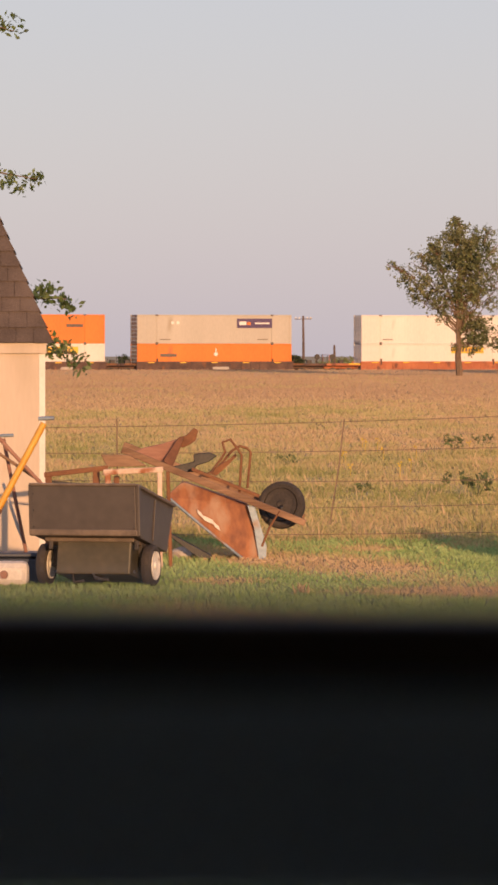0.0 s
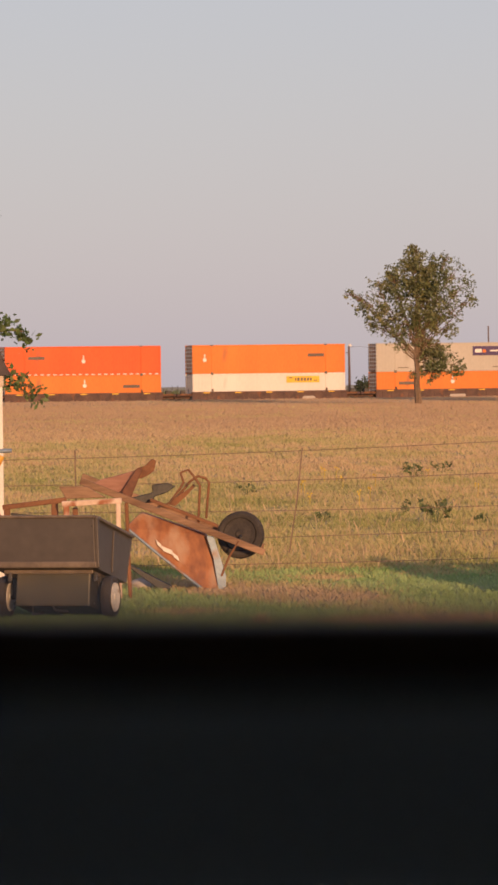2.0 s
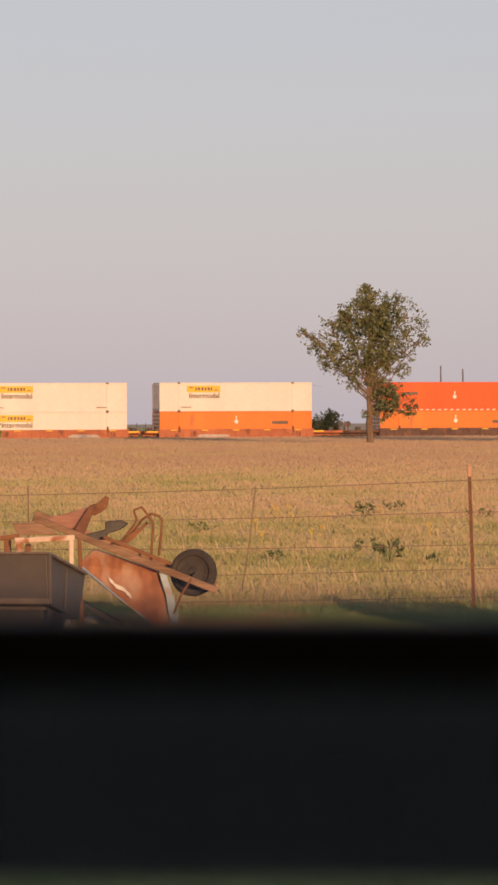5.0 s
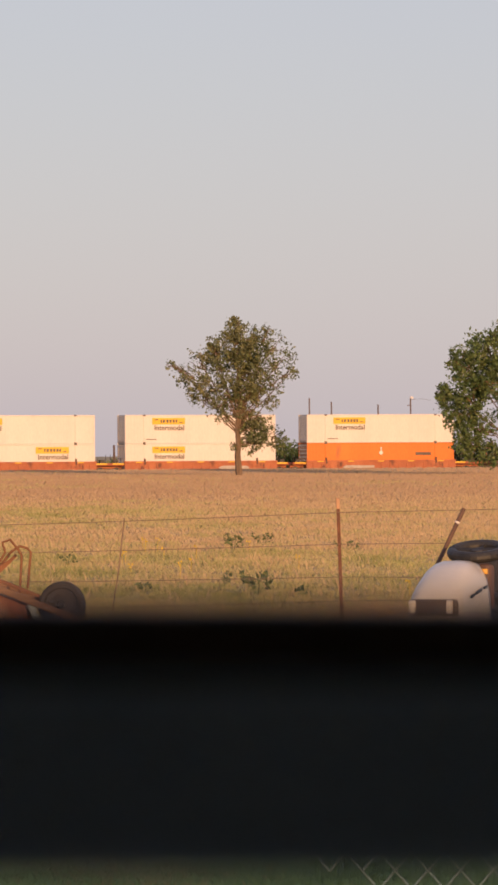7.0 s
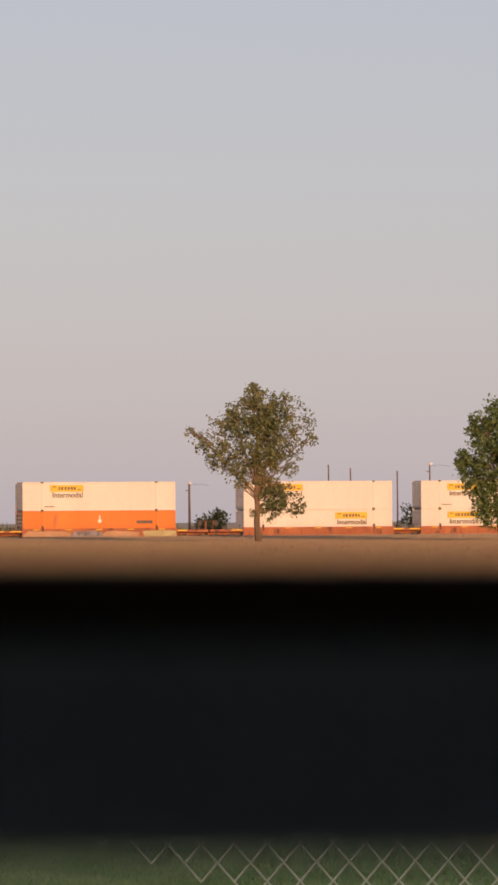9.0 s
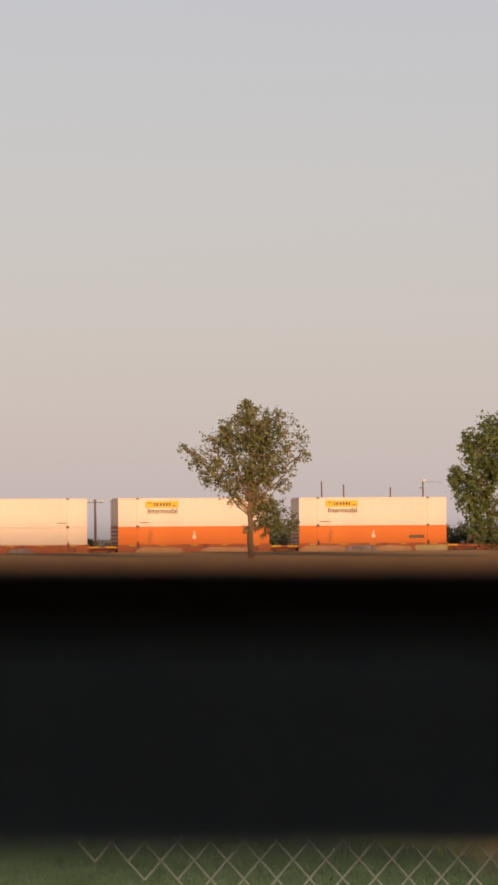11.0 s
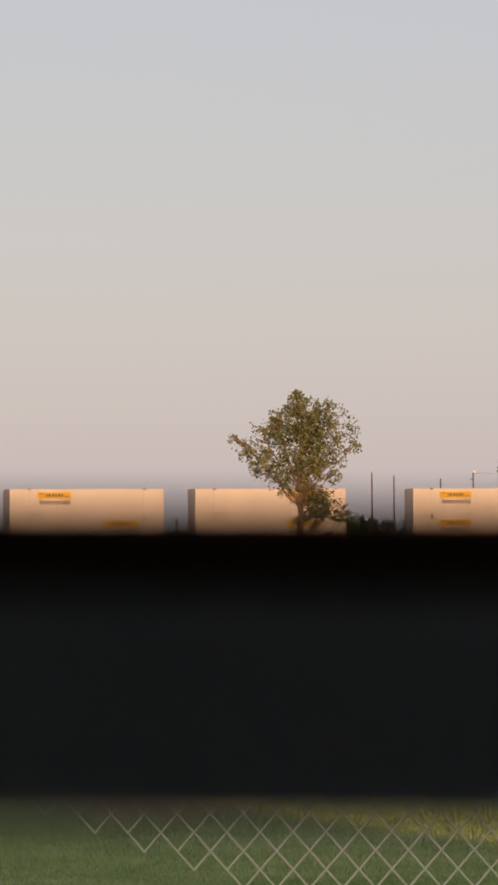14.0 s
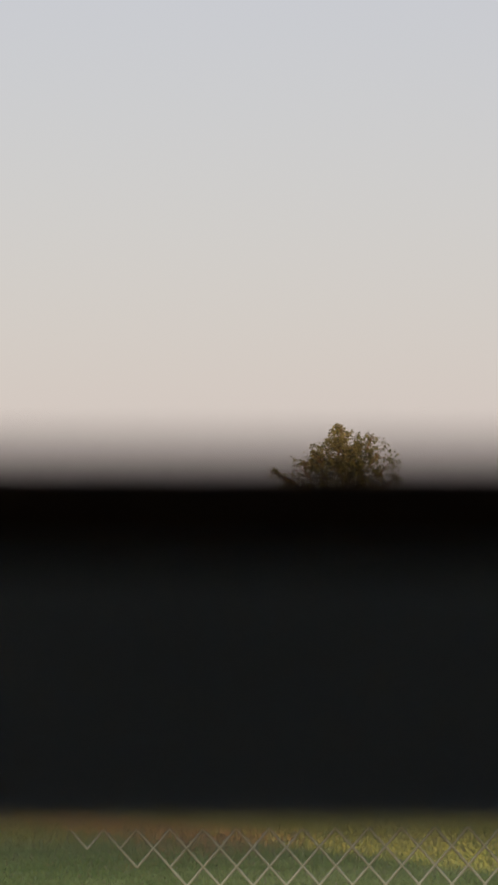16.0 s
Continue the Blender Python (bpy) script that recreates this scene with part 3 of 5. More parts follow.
def build_well(q, colour, left_gap, right_gap, paint):
    """One unit of an articulated well car: side sills, posts, end platforms and trucks."""
    c = thing("well_car", on_track(q, 0, 0), "rusty %s well car carrying two stacked containers" % ("red-brown" if colour == "well_red" else "dark brown"), "rail car", "well cars of the train")
    m = M[colour]
    for y in (-0.12, WD + 0.12):
        bm = bmesh.new()
        box(bm, (L + 0.3, 0.16, 0.22), (L / 2, y, 0.93), bevel=0.02)
        box(bm, (L + 0.2, 0.08, 0.9), (L / 2, y, 0.4))
        box(bm, (L, 0.16, 0.2), (L / 2, y, -0.04), bevel=0.02)
        part("side_sill", bm, m, c)
    rib = shared(("stiffener", colour), lambda bm: box(bm, (0.1, 0.14, 0.7), (0, 0, 0.43), bevel=0.01), m)
    for k in range(17):
        sub("stiffener", rib, c, pose(0.6 + k * (L - 1.2) / 16, -0.15, 0))
    for k in range(5):
        bm = bmesh.new()
        box(bm, (0.65, 0.03, 0.1), (1.4 + k * 3.3, -0.215, 0.93))
        part("reflector", bm, M["yellow"], c, "yellow reflector strip")
    bracket = shared(("guide_bracket", "well_dark"), lambda bm: box(bm, (0.16, 0.18, 0.62), (0, 0, 1.0), bevel=0.02), M["well_dark"])
    for x in (2.05, L - 2.05):
        sub("guide_bracket", bracket, c, pose(x, -0.14, 0), "dark container guide bracket")
    for x, gap, sgn in ((0.0, left_gap, -1), (L, right_gap, 1)):
        bm = bmesh.new()
        ln = gap / 2
        for k in range(2):
            px, py = x + sgn * (0.35 + k * (ln - 0.6)), 0.35 + k * 0.4
            tube(bm, [(px, py, 0.8), (px, py, 1.35 + 0.35 * k)], 0.03, 6)
            part("stanchion", bm, M["steel"], c, "dark steel stanchion")
            bm = bmesh.new()
        box(bm, (0.5, 0.4, 0.42), (x + sgn * ln * 0.55, 0.6, 0.98), bevel=0.03)
        part("brake_box", bm, M["steel"], c, "dark brake gear box")
        bm = bmesh.new()
        box(bm, (ln, 2.3, 0.25), (x + sgn * ln / 2, WD / 2, 0.72), bevel=0.03)
        box(bm, (ln, 0.5, 0.3), (x + sgn * ln / 2, WD / 2, 0.45), bevel=0.03)
        part("end_platform", bm, m, c)
        bm = bmesh.new()
        box(bm, (min(ln, 1.3), 0.05, 0.14), (x + sgn * min(ln, 1.3) / 2, 0.11, 0.78))
        part("step_edge", bm, M["yellow" if colour == "well_red" else "rust"], c, "worn edge of the end platform")
        if gap > 4:
            bm = bmesh.new()
            for y in (0.2, WD - 0.2):
                tube(bm, [(x + sgn * (ln - 0.3), y, 0.8), (x + sgn * (ln - 0.3), y, 1.75)], 0.03, 6)
            tube(bm, [(x + sgn * (ln - 0.3), 0.2, 1.7), (x + sgn * (ln - 0.3), WD - 0.2, 1.7)], 0.03, 6)
            part("hand_rail", bm, m, c)
            bm = bmesh.new()
            tube(bm, [(x + sgn * (ln - 0.75), 0.7, 0.84), (x + sgn * (ln - 0.75), 0.7, 1.5)], 0.05, 6)
            lathe(bm, [(0.60, 0.0), (0.60, 0.28), (0.68, 0.28), (0.68, 0.0)], "y", 18, (x + sgn * (ln - 0.75), 0, 1.5))
            part("brake_wheel", bm, M["steel"], c)
        cx = x + sgn * (ln - 0.05 if gap < 4 else ln - 1.6)
        if gap > 4 or sgn > 0:
            bm = bmesh.new()
            box(bm, (2.0, 0.12, 0.28), (cx, 0.15, 0.08), bevel=0.03)
            box(bm, (2.0, 0.12, 0.28), (cx, WD - 0.15, 0.08), bevel=0.03)
            box(bm, (0.5, WD - 0.4, 0.3), (cx, WD / 2, 0.15), bevel=0.03)
            truck = part("truck_frame", bm, M["steel"], c)
            for dx in (-0.85, 0.85):
                bm = bmesh.new()
                for y in (WD / 2 - 0.75, WD / 2 + 0.75):
                    lathe(bm, [(y - 0.07, 0.0), (y - 0.07, 0.42), (y + 0.07, 0.42), (y + 0.07, 0.0)], "y", 24, (cx + dx, 0, 0.0))
                tube(bm, [(cx + dx, WD / 2 - 0.75, 0.0), (cx + dx, WD / 2 + 0.75, 0.001)], 0.08, 8)
                part("wheelset", bm, M["steel"], truck)
    if paint:
        for x, w, h, m2 in paint:
            bm = bmesh.new()
            pts = []
            for k in range(14):
                a = 2 * math.pi * k / 14
                rr = 1 + 0.25 * noise.noise((x, k * 1.7, q * 0.1))
                pts.append((x + w / 2 * math.copysign(abs(math.cos(a)) ** 0.5, math.cos(a)) * rr, 0.36 + h / 2 * math.copysign(abs(math.sin(a)) ** 0.5, math.sin(a)) * rr))
            prism(bm, pts, -0.245, -0.22)
            part("sprayed_paint", bm, M[m2], c, "faded sprayed paint patch")
    moving.append((c, q, 0.0))


LOGO = [("yellow", 2.9), ("intermodal", 2.9)]
LOGO_R = [("yellow", 9.9), ("intermodal", 9.9)]
WHITE_TOP = "white 53-foot container with a yellow sign on the upper tier"
WHITE_LOW = "white 53-foot container in the well of its car"
ORANGE_LOW = "bright orange 53-foot container in the well of its car"
# distance along the railway at the start, well colour, upper and lower container with their marks, gap on the left and right, paint patches
CONSIST = [
    (15.44, "well_red", "white", [("small", 2.3)], "white", [("yellow", 9.6)], 7.3, 7.3, ()),
    (-8.12, "well_dark", "grey", [("purple", 10.4), ("pale", 3.7), ("small", 2.4), ("small", 12.6)], "orange", [("bar", 2.4), ("dot", 8.2)], 3.3, 7.3, ((8.6, 1.8, 0.3, "stone"),)),
    (-27.62, "well_dark", "orange", [("bar", 12.2), ("dot", 1.3)], "white", [("yellow", 9.9), ("dashes", 0)], 3.2, 3.3, ((12.2, 1.4, 0.3, "stone"),)),
    (-47.07, "well_dark", "red", [("bar", 2.4), ("dot", 8.1), ("dashes", 0)], "orange", [("bar", 12.2), ("dot", 8.2)], 8.0, 3.2, ()),
    (-70.56, "well_red", "white", LOGO + [("small", 2.3)], "orange", [("bar", 11.9), ("dot", 8.1)], 3.0, 8.0, ((5.6, 3.4, 0.3, "stone"),)),
    (-90.13, "well_red", "white", LOGO + [("small", 2.3), ("small", 13)], "white", LOGO, 3.2, 3.0, ((11.6, 3.2, 0.34, "stone"),)),
    (-109.47, "well_red", "white", LOGO + [("small", 2.3)], "white", LOGO_R, 7.1, 3.2, ()),
    (-132.93, "well_red", "white", LOGO + [("small", 2.3)], "orange", [("bar", 12.0), ("dot", 8.1)], 3.3, 7.1, ((2.5, 4.8, 0.9, "tan"), (6.7, 3.3, 0.85, "slate"), (10.3, 4.0, 0.8, "tan"), (14.4, 3.8, 0.85, "khaki"))),
    (-152.34, "well_red", "white", LOGO + [("small", 2.3)], "orange", [("dot", 8.1)], 3.3, 3.3, ((4.2, 5.0, 0.8, "tan"), (11.5, 5.2, 0.8, "tan"))),
    (-171.77, "well_red", "white", LOGO + [("small", 13)], "white", LOGO, 7.3, 3.3, ((9.0, 2.6, 0.7, "slate"),)),
    (-195.27, "well_red", "white", LOGO_R + [("small", 2.3)], "white", LOGO_R, 3.3, 7.3, ()),
    (-214.78, "well_red", "white", LOGO + [("small", 2.3)], "white", LOGO_R, 3.4, 3.3, ()),
    (-234.33, "well_red", "white", LOGO_R + [("small", 2.3)], "white", LOGO, 3.4, 3.4, ()),
    (-253.8, "well_red", "white", LOGO, "white", LOGO_R, 3.4, 3.4, ()),
]
NAMES = {"white": "white", "orange": "bright orange", "red": "red-orange", "grey": "pale grey"}
for q, well, top, marks, low, marks2, lg, rg, paint in CONSIST:
    build_well(q, well, lg, rg, paint)
    extra = " with a yellow sign" if ("yellow", 2.9) in marks or ("yellow", 9.9) in marks else " with a dark purple sign" if top == "grey" else ""
    build_container(q, -0.07, low, "%s 53-foot container in the well of its car" % NAMES[low], marks2, True)
    build_container(q, 2.83 + 0.004, top, "%s 53-foot container%s, stacked on another" % (NAMES[top], extra), marks)


# ---- trees ----
def leaves(name, clumps, n, size, material, parent, sub=9):
    """Many small leaf cards gathered in uneven clumps (x, y, z, radius, weight)."""
    cl = np.array(clumps)
    pick = np.random.choice(len(cl), n, p=cl[:, 4] / cl[:, 4].sum())
    centres = np.random.normal(0, 1, (len(cl), sub * 6, 3))
    centres /= np.linalg.norm(centres, axis=2, keepdims=True)
    centres *= np.random.uniform(0.25, 1.15, (len(cl), sub * 6, 1)) ** 0.6
    c2 = centres[pick, np.random.randint(0, sub * 6, n)]
    p = cl[pick, :3] + c2 * cl[pick, 3:4] + np.random.normal(0, 0.17, (n, 3)) * np.minimum(cl[pick, 3:4], 1.6)
    a, b = np.random.normal(0, 1, (n, 3)), np.random.normal(0, 1, (n, 3))
    a /= np.linalg.norm(a, axis=1, keepdims=True)
    b -= a * (a * b).sum(1, keepdims=True)
    b /= np.linalg.norm(b, axis=1, keepdims=True)
    s = np.random.uniform(0.5, 1.3, (n, 1)) * size
    v = np.stack([p - a * s, p + b * s * 0.55, p + a * s, p - b * s * 0.5], 1)
    f = np.arange(n)[:, None] * 4 + np.array([[0, 1, 2, 3]])
    ob = new(name, raw_mesh(name, v.reshape(-1, 3), f, material))
    ob.parent = parent
    return ob


def limb(bm, a, b, r0, r1, bend=0.3):
    a, b = Vector(a), Vector(b)
    n = 5
    pts = [a.lerp(b, k / n) + Vector(noise.noise_vector((a.x + k * 0.7, b.z, b.x))) * bend * math.sin(math.pi * k / n) for k in range(n + 1)]
    tube(bm, pts, [r0 + (r1 - r0) * k / n for k in range(n + 1)], 7)


def build_tree(m, label, trunk, fork, crown, n, size, leaf, sub=9):
    t = thing("tree", m, label, "tree")
    bm = bmesh.new()
    limb(bm, (0, 0, -0.3), fork, trunk, trunk * 0.6, 0.25)
    for x, y, z, r, w in crown:
        limb(bm, (fork[0] * 0.9, fork[1], fork[2] * min(0.95, 0.35 + 0.06 * z)), (x, y, z), trunk * 0.2, 0.022, 0.5)
        for k in range(5):
            d = Vector(np.random.normal(0, 1, 3)).normalized() * r * 0.9
            limb(bm, (x * 0.8, y * 0.8, z - (z - fork[2]) * 0.15), Vector((x, y, z)) + d, trunk * 0.14, 0.015, 0.3)
    part("trunk", bm, M["bark"], t)
    leaves("crown", crown, n, size, leaf, t, sub)
    return t


MAIN_CROWN = [(0.0, 0.0, 8.4, 2.1, 5.5), (0.3, -0.6, 7.0, 1.3, 2.2), (0.2, -0.4, 9.8, 1.6, 3.4), (-1.6, 0.6, 9.0, 1.5, 2.2), (1.5, -0.5, 8.4, 1.6, 2.6), (-0.4, 0, 11.3, 1.0, 2.0), (0.8, 0.3, 11.0, 1.1, 1.9), (1.7, 0.1, 10.2, 1.0, 1.1), (2.7, 0.2, 10.4, 1.2, 0.8), (2.2, 0, 11.5, 0.5, 0.25), (3.5, 0.0, 9.2, 1.0, 0.6), (4.2, 0.0, 8.3, 0.6, 0.25), (3.0, 0, 7.6, 0.9, 0.5), (-2.0, 0, 10.3, 0.8, 0.8), (-0.3, 0, 12.3, 0.4, 0.35),
              (-5.4, 0.2, 8.8, 0.5, 0.16), (-4.5, 0.2, 8.2, 0.8, 0.34), (-3.6, 0, 7.4, 1.2, 1.0), (-3.3, 0.3, 9.2, 0.8, 0.3), (-3.1, 0.3, 6.2, 0.9, 0.6), (-2.2, 0.0, 7.2, 1.2, 1.7), (-1.8, 0.0, 5.8, 1.0, 0.95), (-0.9, 0.0, 6.6, 1.1, 1.2), (0.4, 0.3, 6.0, 1.3, 1.6), (1.7, 0, 6.3, 1.0, 0.8), (2.5, 0, 5.9, 0.7, 0.35), (0.2, 0.4, 4.9, 0.8, 0.5), (-1.3, -0.2, 4.6, 0.7, 0.25),
              (1.2, -0.3, 3.5, 1.2, 2.0), (2.2, 0.2, 3.0, 1.1, 1.4), (0.9, 0.2, 2.4, 0.8, 0.7), (3.2, 0.1, 2.8, 0.7, 0.45), (0.9, 0.2, 4.5, 0.9, 0.8), (1.9, 0.0, 4.2, 0.8, 0.5), (-0.5, -0.3, 2.3, 0.4, 0.12)]
build_tree(pose(16.8, 405, 0.0), "lone slender elm with an open grey-green crown in the field", 0.30, (-0.1, 0, 4.6), MAIN_CROWN, 15500, 0.135, M["leaf"], 4)
SECOND = [(0, 0, 7.2, 3.4, 5), (-3.4, 0, 8.0, 2.2, 3), (-4.4, 0.3, 5.6, 1.9, 2.4), (-2.6, 0, 10.0, 1.7, 2), (0.3, 0, 11.0, 2.0, 2.5), (3.5, 0, 8.0, 2.6, 3), (-3.6, 0, 3.6, 1.5, 1.2), (2.5, 0, 4.2, 2.0, 1.6), (-5.2, 0, 4.4, 1.0, 0.6), (-4.4, 0, 2.3, 1.1, 0.8), (-2.6, 0, 1.7, 1.1, 0.9), (0.2, 0, 2.2, 1.5, 1.2), (-6.1, 0, 6.4, 0.7, 0.5), (-5.0, 0, 9.2, 0.9, 0.7)]
build_tree(pose(38.9, 400, 0.0), "broad full green elm standing in the field", 0.4, (0, 0, 3.4), SECOND, 23000, 0.16, M["leaf2"])


# ---- bushes, poles and far scrub behind the railway ----
def build_bush(x, y, w, h, label, leaf="shrub"):
    b = thing("bush", pose(x, y, ground_z(x, y)), label, "bush")
    clumps = [(np.random.uniform(-0.7, 0.7) * w / 2, np.random.uniform(-0.5, 0.5), h * np.random.uniform(0.25, 0.72), h * 0.26, 1) for _ in range(7)]
    bm = bmesh.new()
    for cx, cy, cz, r, _ in clumps:
        limb(bm, (cx * 0.2, 0, -0.1), (cx, cy, cz), 0.06, 0.02, 0.2)
    part("stem", bm, M["bark"], b)
    leaves("crown", clumps, 2400, 0.17, M[leaf], b)


for x, w, h in ((18.8, 4.6, 4.0), (29.6, 5.0, 3.7), (31.6, 4.0, 3.4), (36.0, 7.0, 3.2), (4.0, 5.0, 2.4), (-12.0, 6.0, 2.4), (41.8, 4.4, 4.5), (44.8, 4.8, 4.1), (48.0, 4.6, 4.4), (52.0, 9.0, 3.2)):
    build_bush(x, 565, w, h, "dark green bush behind the railway")
build_bush(27.3, 563, 4.6, 4.6, "light green bush behind the railway", "leaf2")


def build_scrub():
    n = 9000
    x = np.random.uniform(-60, 110, n)
    y = np.random.uniform(585, 640, n)
    h = np.array([0.9 + 1.0 * max(0, noise.noise((a * 0.12, 4.0, 1.0)) + 0.25) for a in x]) * np.random.uniform(0.4, 1.1, n)
    tagged(blades("far_scrub", x, y, h, np.random.uniform(0.15, 0.5, n), M["weed"], 0.4), "low dark scrub beyond the railway", "scrub", kind="stuff")


build_scrub()


def build_pole(x, height, arm, lamp=False, girth=1.0):
    y = 575.0
    z = ground_z(x, y)
    p = thing("utility_pole", pose(x, y, z), "weathered wooden utility pole%s behind the railway" % (" with a crossarm" if arm else " with a lamp on top" if lamp else ""), "utility pole", "poles behind the railway")
    bm = bmesh.new()
    tube(bm, [(0, 0, -0.3), (0.03, 0, height * 0.5), (0, 0, height - z)], [0.17 * girth, 0.14 * girth, 0.11 * girth], 8)
    part("shaft", bm, M["pole"], p)
    if arm:
        bm = bmesh.new()
        box(bm, (1.9, 0.09, 0.09), (0, -0.15, height - z - 0.35), bevel=0.02)
        part("crossarm", bm, M["pole"], p)
        for dx in (-0.85, -0.45, 0.45, 0.85):
            bm = bmesh.new()
            lathe(bm, [(0, 0.0), (0, 0.07), (0.1, 0.1), (0.2, 0.05), (0.24, 0.0)], "z", 10, (dx, -0.15, height - z - 0.31))
            part("insulator", bm, M["pale"], p)
    if lamp:
        bm = bmesh.new()
        lathe(bm, [(-0.12, 0.0), (-0.12, 0.2), (0.04, 0.23), (0.17, 0.1), (0.2, 0.0)], "z", 14, (0.1, -0.3, height - z + 0.1))
        part("lamp_head", bm, M["pale"], p, "pale lamp head")
        bm = bmesh.new()
        box(bm, (0.42, 0.08, 0.1), (-0.18, -0.1, height - z - 0.75), bevel=0.02)
        part("bracket", bm, M["pole"], p)
        bm = bmesh.new()
        tube(bm, [(0.05, -0.1, height - z - 0.12), (1.2, -0.1, height - z - 0.02), (2.3, -0.1, height - z - 0.2)], 0.014, 6)
        part("side_arm", bm, M["pole"], p, "thin side arm")


for x, h, arm, lamp in ((6.13, 6.1, True, False), (16.0, 5.9, False, True), (3.9, 4.25, False, False), (9.65, 2.8, False, False), (31.8, 8.0, False, False), (34.3, 7.6, False, False), (39.6, 7.25, False, False), (43.3, 7.9, False, True), (45.4, 4.8, False, False)):
    build_pole(x, h, arm, lamp, 0.68 if x > 30 else 1.0)


# ---- fences ----
FY = 46.5


def build_wire_fence():
    f = thing("wire_fence", pose(0, FY, 0), "sagging barbed wire fence with thin stays on rusty posts", "fence")
    for k, (zl, zr) in enumerate(((1.083, 1.19), (0.846, 0.905), (0.60, 0.61), (0.334, 0.385), (0.11, 0.13))):
        bm = bmesh.new()
        pts = []
        for i in range(-24, 37):
            x = i * 0.35
            z = zl + (zr - zl) * (x + 1.85) / 4.2 - 0.02 * math.sin(math.pi * ((x - 2.85) % 5.0) / 5.0)
            pts.append((x, 0.02 * noise.noise((x, k, 0)), z if -3 < x < 6 else (zl - 0.02 if x < 0 else zr + 0.09)))
        tube(bm, pts, 0.0034, 4)
        for x in np.arange(-8, 12, 0.13):
            if -2.5 < x < 5:
                z = zl + (zr - zl) * (x + 1.85) / 4.2 - 0.02 * math.sin(math.pi * ((x - 2.85) % 5.0) / 5.0)
                box(bm, (0.004, 0.004, 0.03), (x, 0, z), (0, 30, 0))
        part("wire_strand", bm, M["barb"], f, "thin rusty barbed wire")
    for x, dx in ((-1.21, 0.01), (0.87, -0.13), (-3.2, 0.02), (5.0, 0.03)):
        bm = bmesh.new()
        tube(bm, [(x, -0.012, 1.16), (x + dx * 0.4, -0.012, 0.7), (x + dx, -0.012, 0.2)], 0.0075, 5)
        part("stay", bm, M["barb"], f)
    for x in (-2.15, 2.847, 7.85):
        bm = bmesh.new()
        box(bm, (0.031, 0.008, 1.72), (0, 0.02, 0.475))
        box(bm, (0.008, 0.045, 1.72), (0, 0.0445, 0.475))
        for k in range(12):
            box(bm, (0.02, 0.014, 0.012), (0, 0.012, 0.2 + k * 0.09))
        ob = part("post", bm, M["postrust"], f, "rusty steel T-post")
        ob.matrix_basis = pose(x + 0.022, 0.0, 0, 0, -1.7, 0)
        bm = bmesh.new()
        box(bm, (0.033, 0.05, 0.10), (0, 0.036, 1.285), bevel=0.004)
        sub("post_tip", mesh_of("post_tip", bm, M["tan"]), ob, pose(0, 0, 0), "faded pale post tip")


build_wire_fence()


def build_chain_link():
    f = thing("chain_link_fence", pose(0, 11.0, 0), "galvanised chain-link fence with no mesh below a slant at its lower corner", "fence")
    pitch, row, r = 0.0713, 0.0405, 0.0025
    verts, faces = [], []

    def seg(a, b):
        # wires below a slanting line at the lower corner are left out
        if min(a.z, b.z) < 1.145 - 0.375 * ((a.x + b.x) / 2 + 0.215):
            return
        d = (b - a).normalized()
        s1 = d.cross(Vector((0, 1, 0))).normalized() * r
        s2 = Vector((0, r, 0))
        k = len(verts)
        for p in (a, b):
            verts.extend([p + s1, p + s2, p - s1, p - s2])
        for i in range(4):
            j = (i + 1) % 4
            faces.append((k + i, k + j, k + 4 + j, k + 4 + i))

    for i in range(-32, 46):
        x0 = 0.540 + i * pitch
        zs = [1.041 + (j - 26) * row for j in range(31)]
        for j in range(29):
            side = 0 if j % 2 == 0 else 1
            a = Vector((x0 + side * pitch / 2, 0.002 if side else -0.002, zs[j]))
            b = Vector((x0 + (1 - side) * pitch / 2, -0.002 if side else 0.002, zs[j + 1]))
            seg(a, b)
            a2, b2 = Vector((x0 - side * pitch / 2, a.y, zs[j])), Vector((x0 - (1 - side) * pitch / 2, b.y, zs[j + 1]))
            seg(a2, b2)
    me = raw_mesh("mesh_wire", np.array([tuple(v) for v in verts]), np.array(faces), M["zinc"])
    ob = new("mesh_wire", me)
    ob.parent = f
    ob["kind"] = "stuff"
    for x in (-1.8, 3.8):
        bm = bmesh.new()
        tube(bm, [(x, 0.03, -0.1), (x, 0.03, 1.24)], 0.024, 10)
        part("post", bm, M["zinc"], f)


build_chain_link()


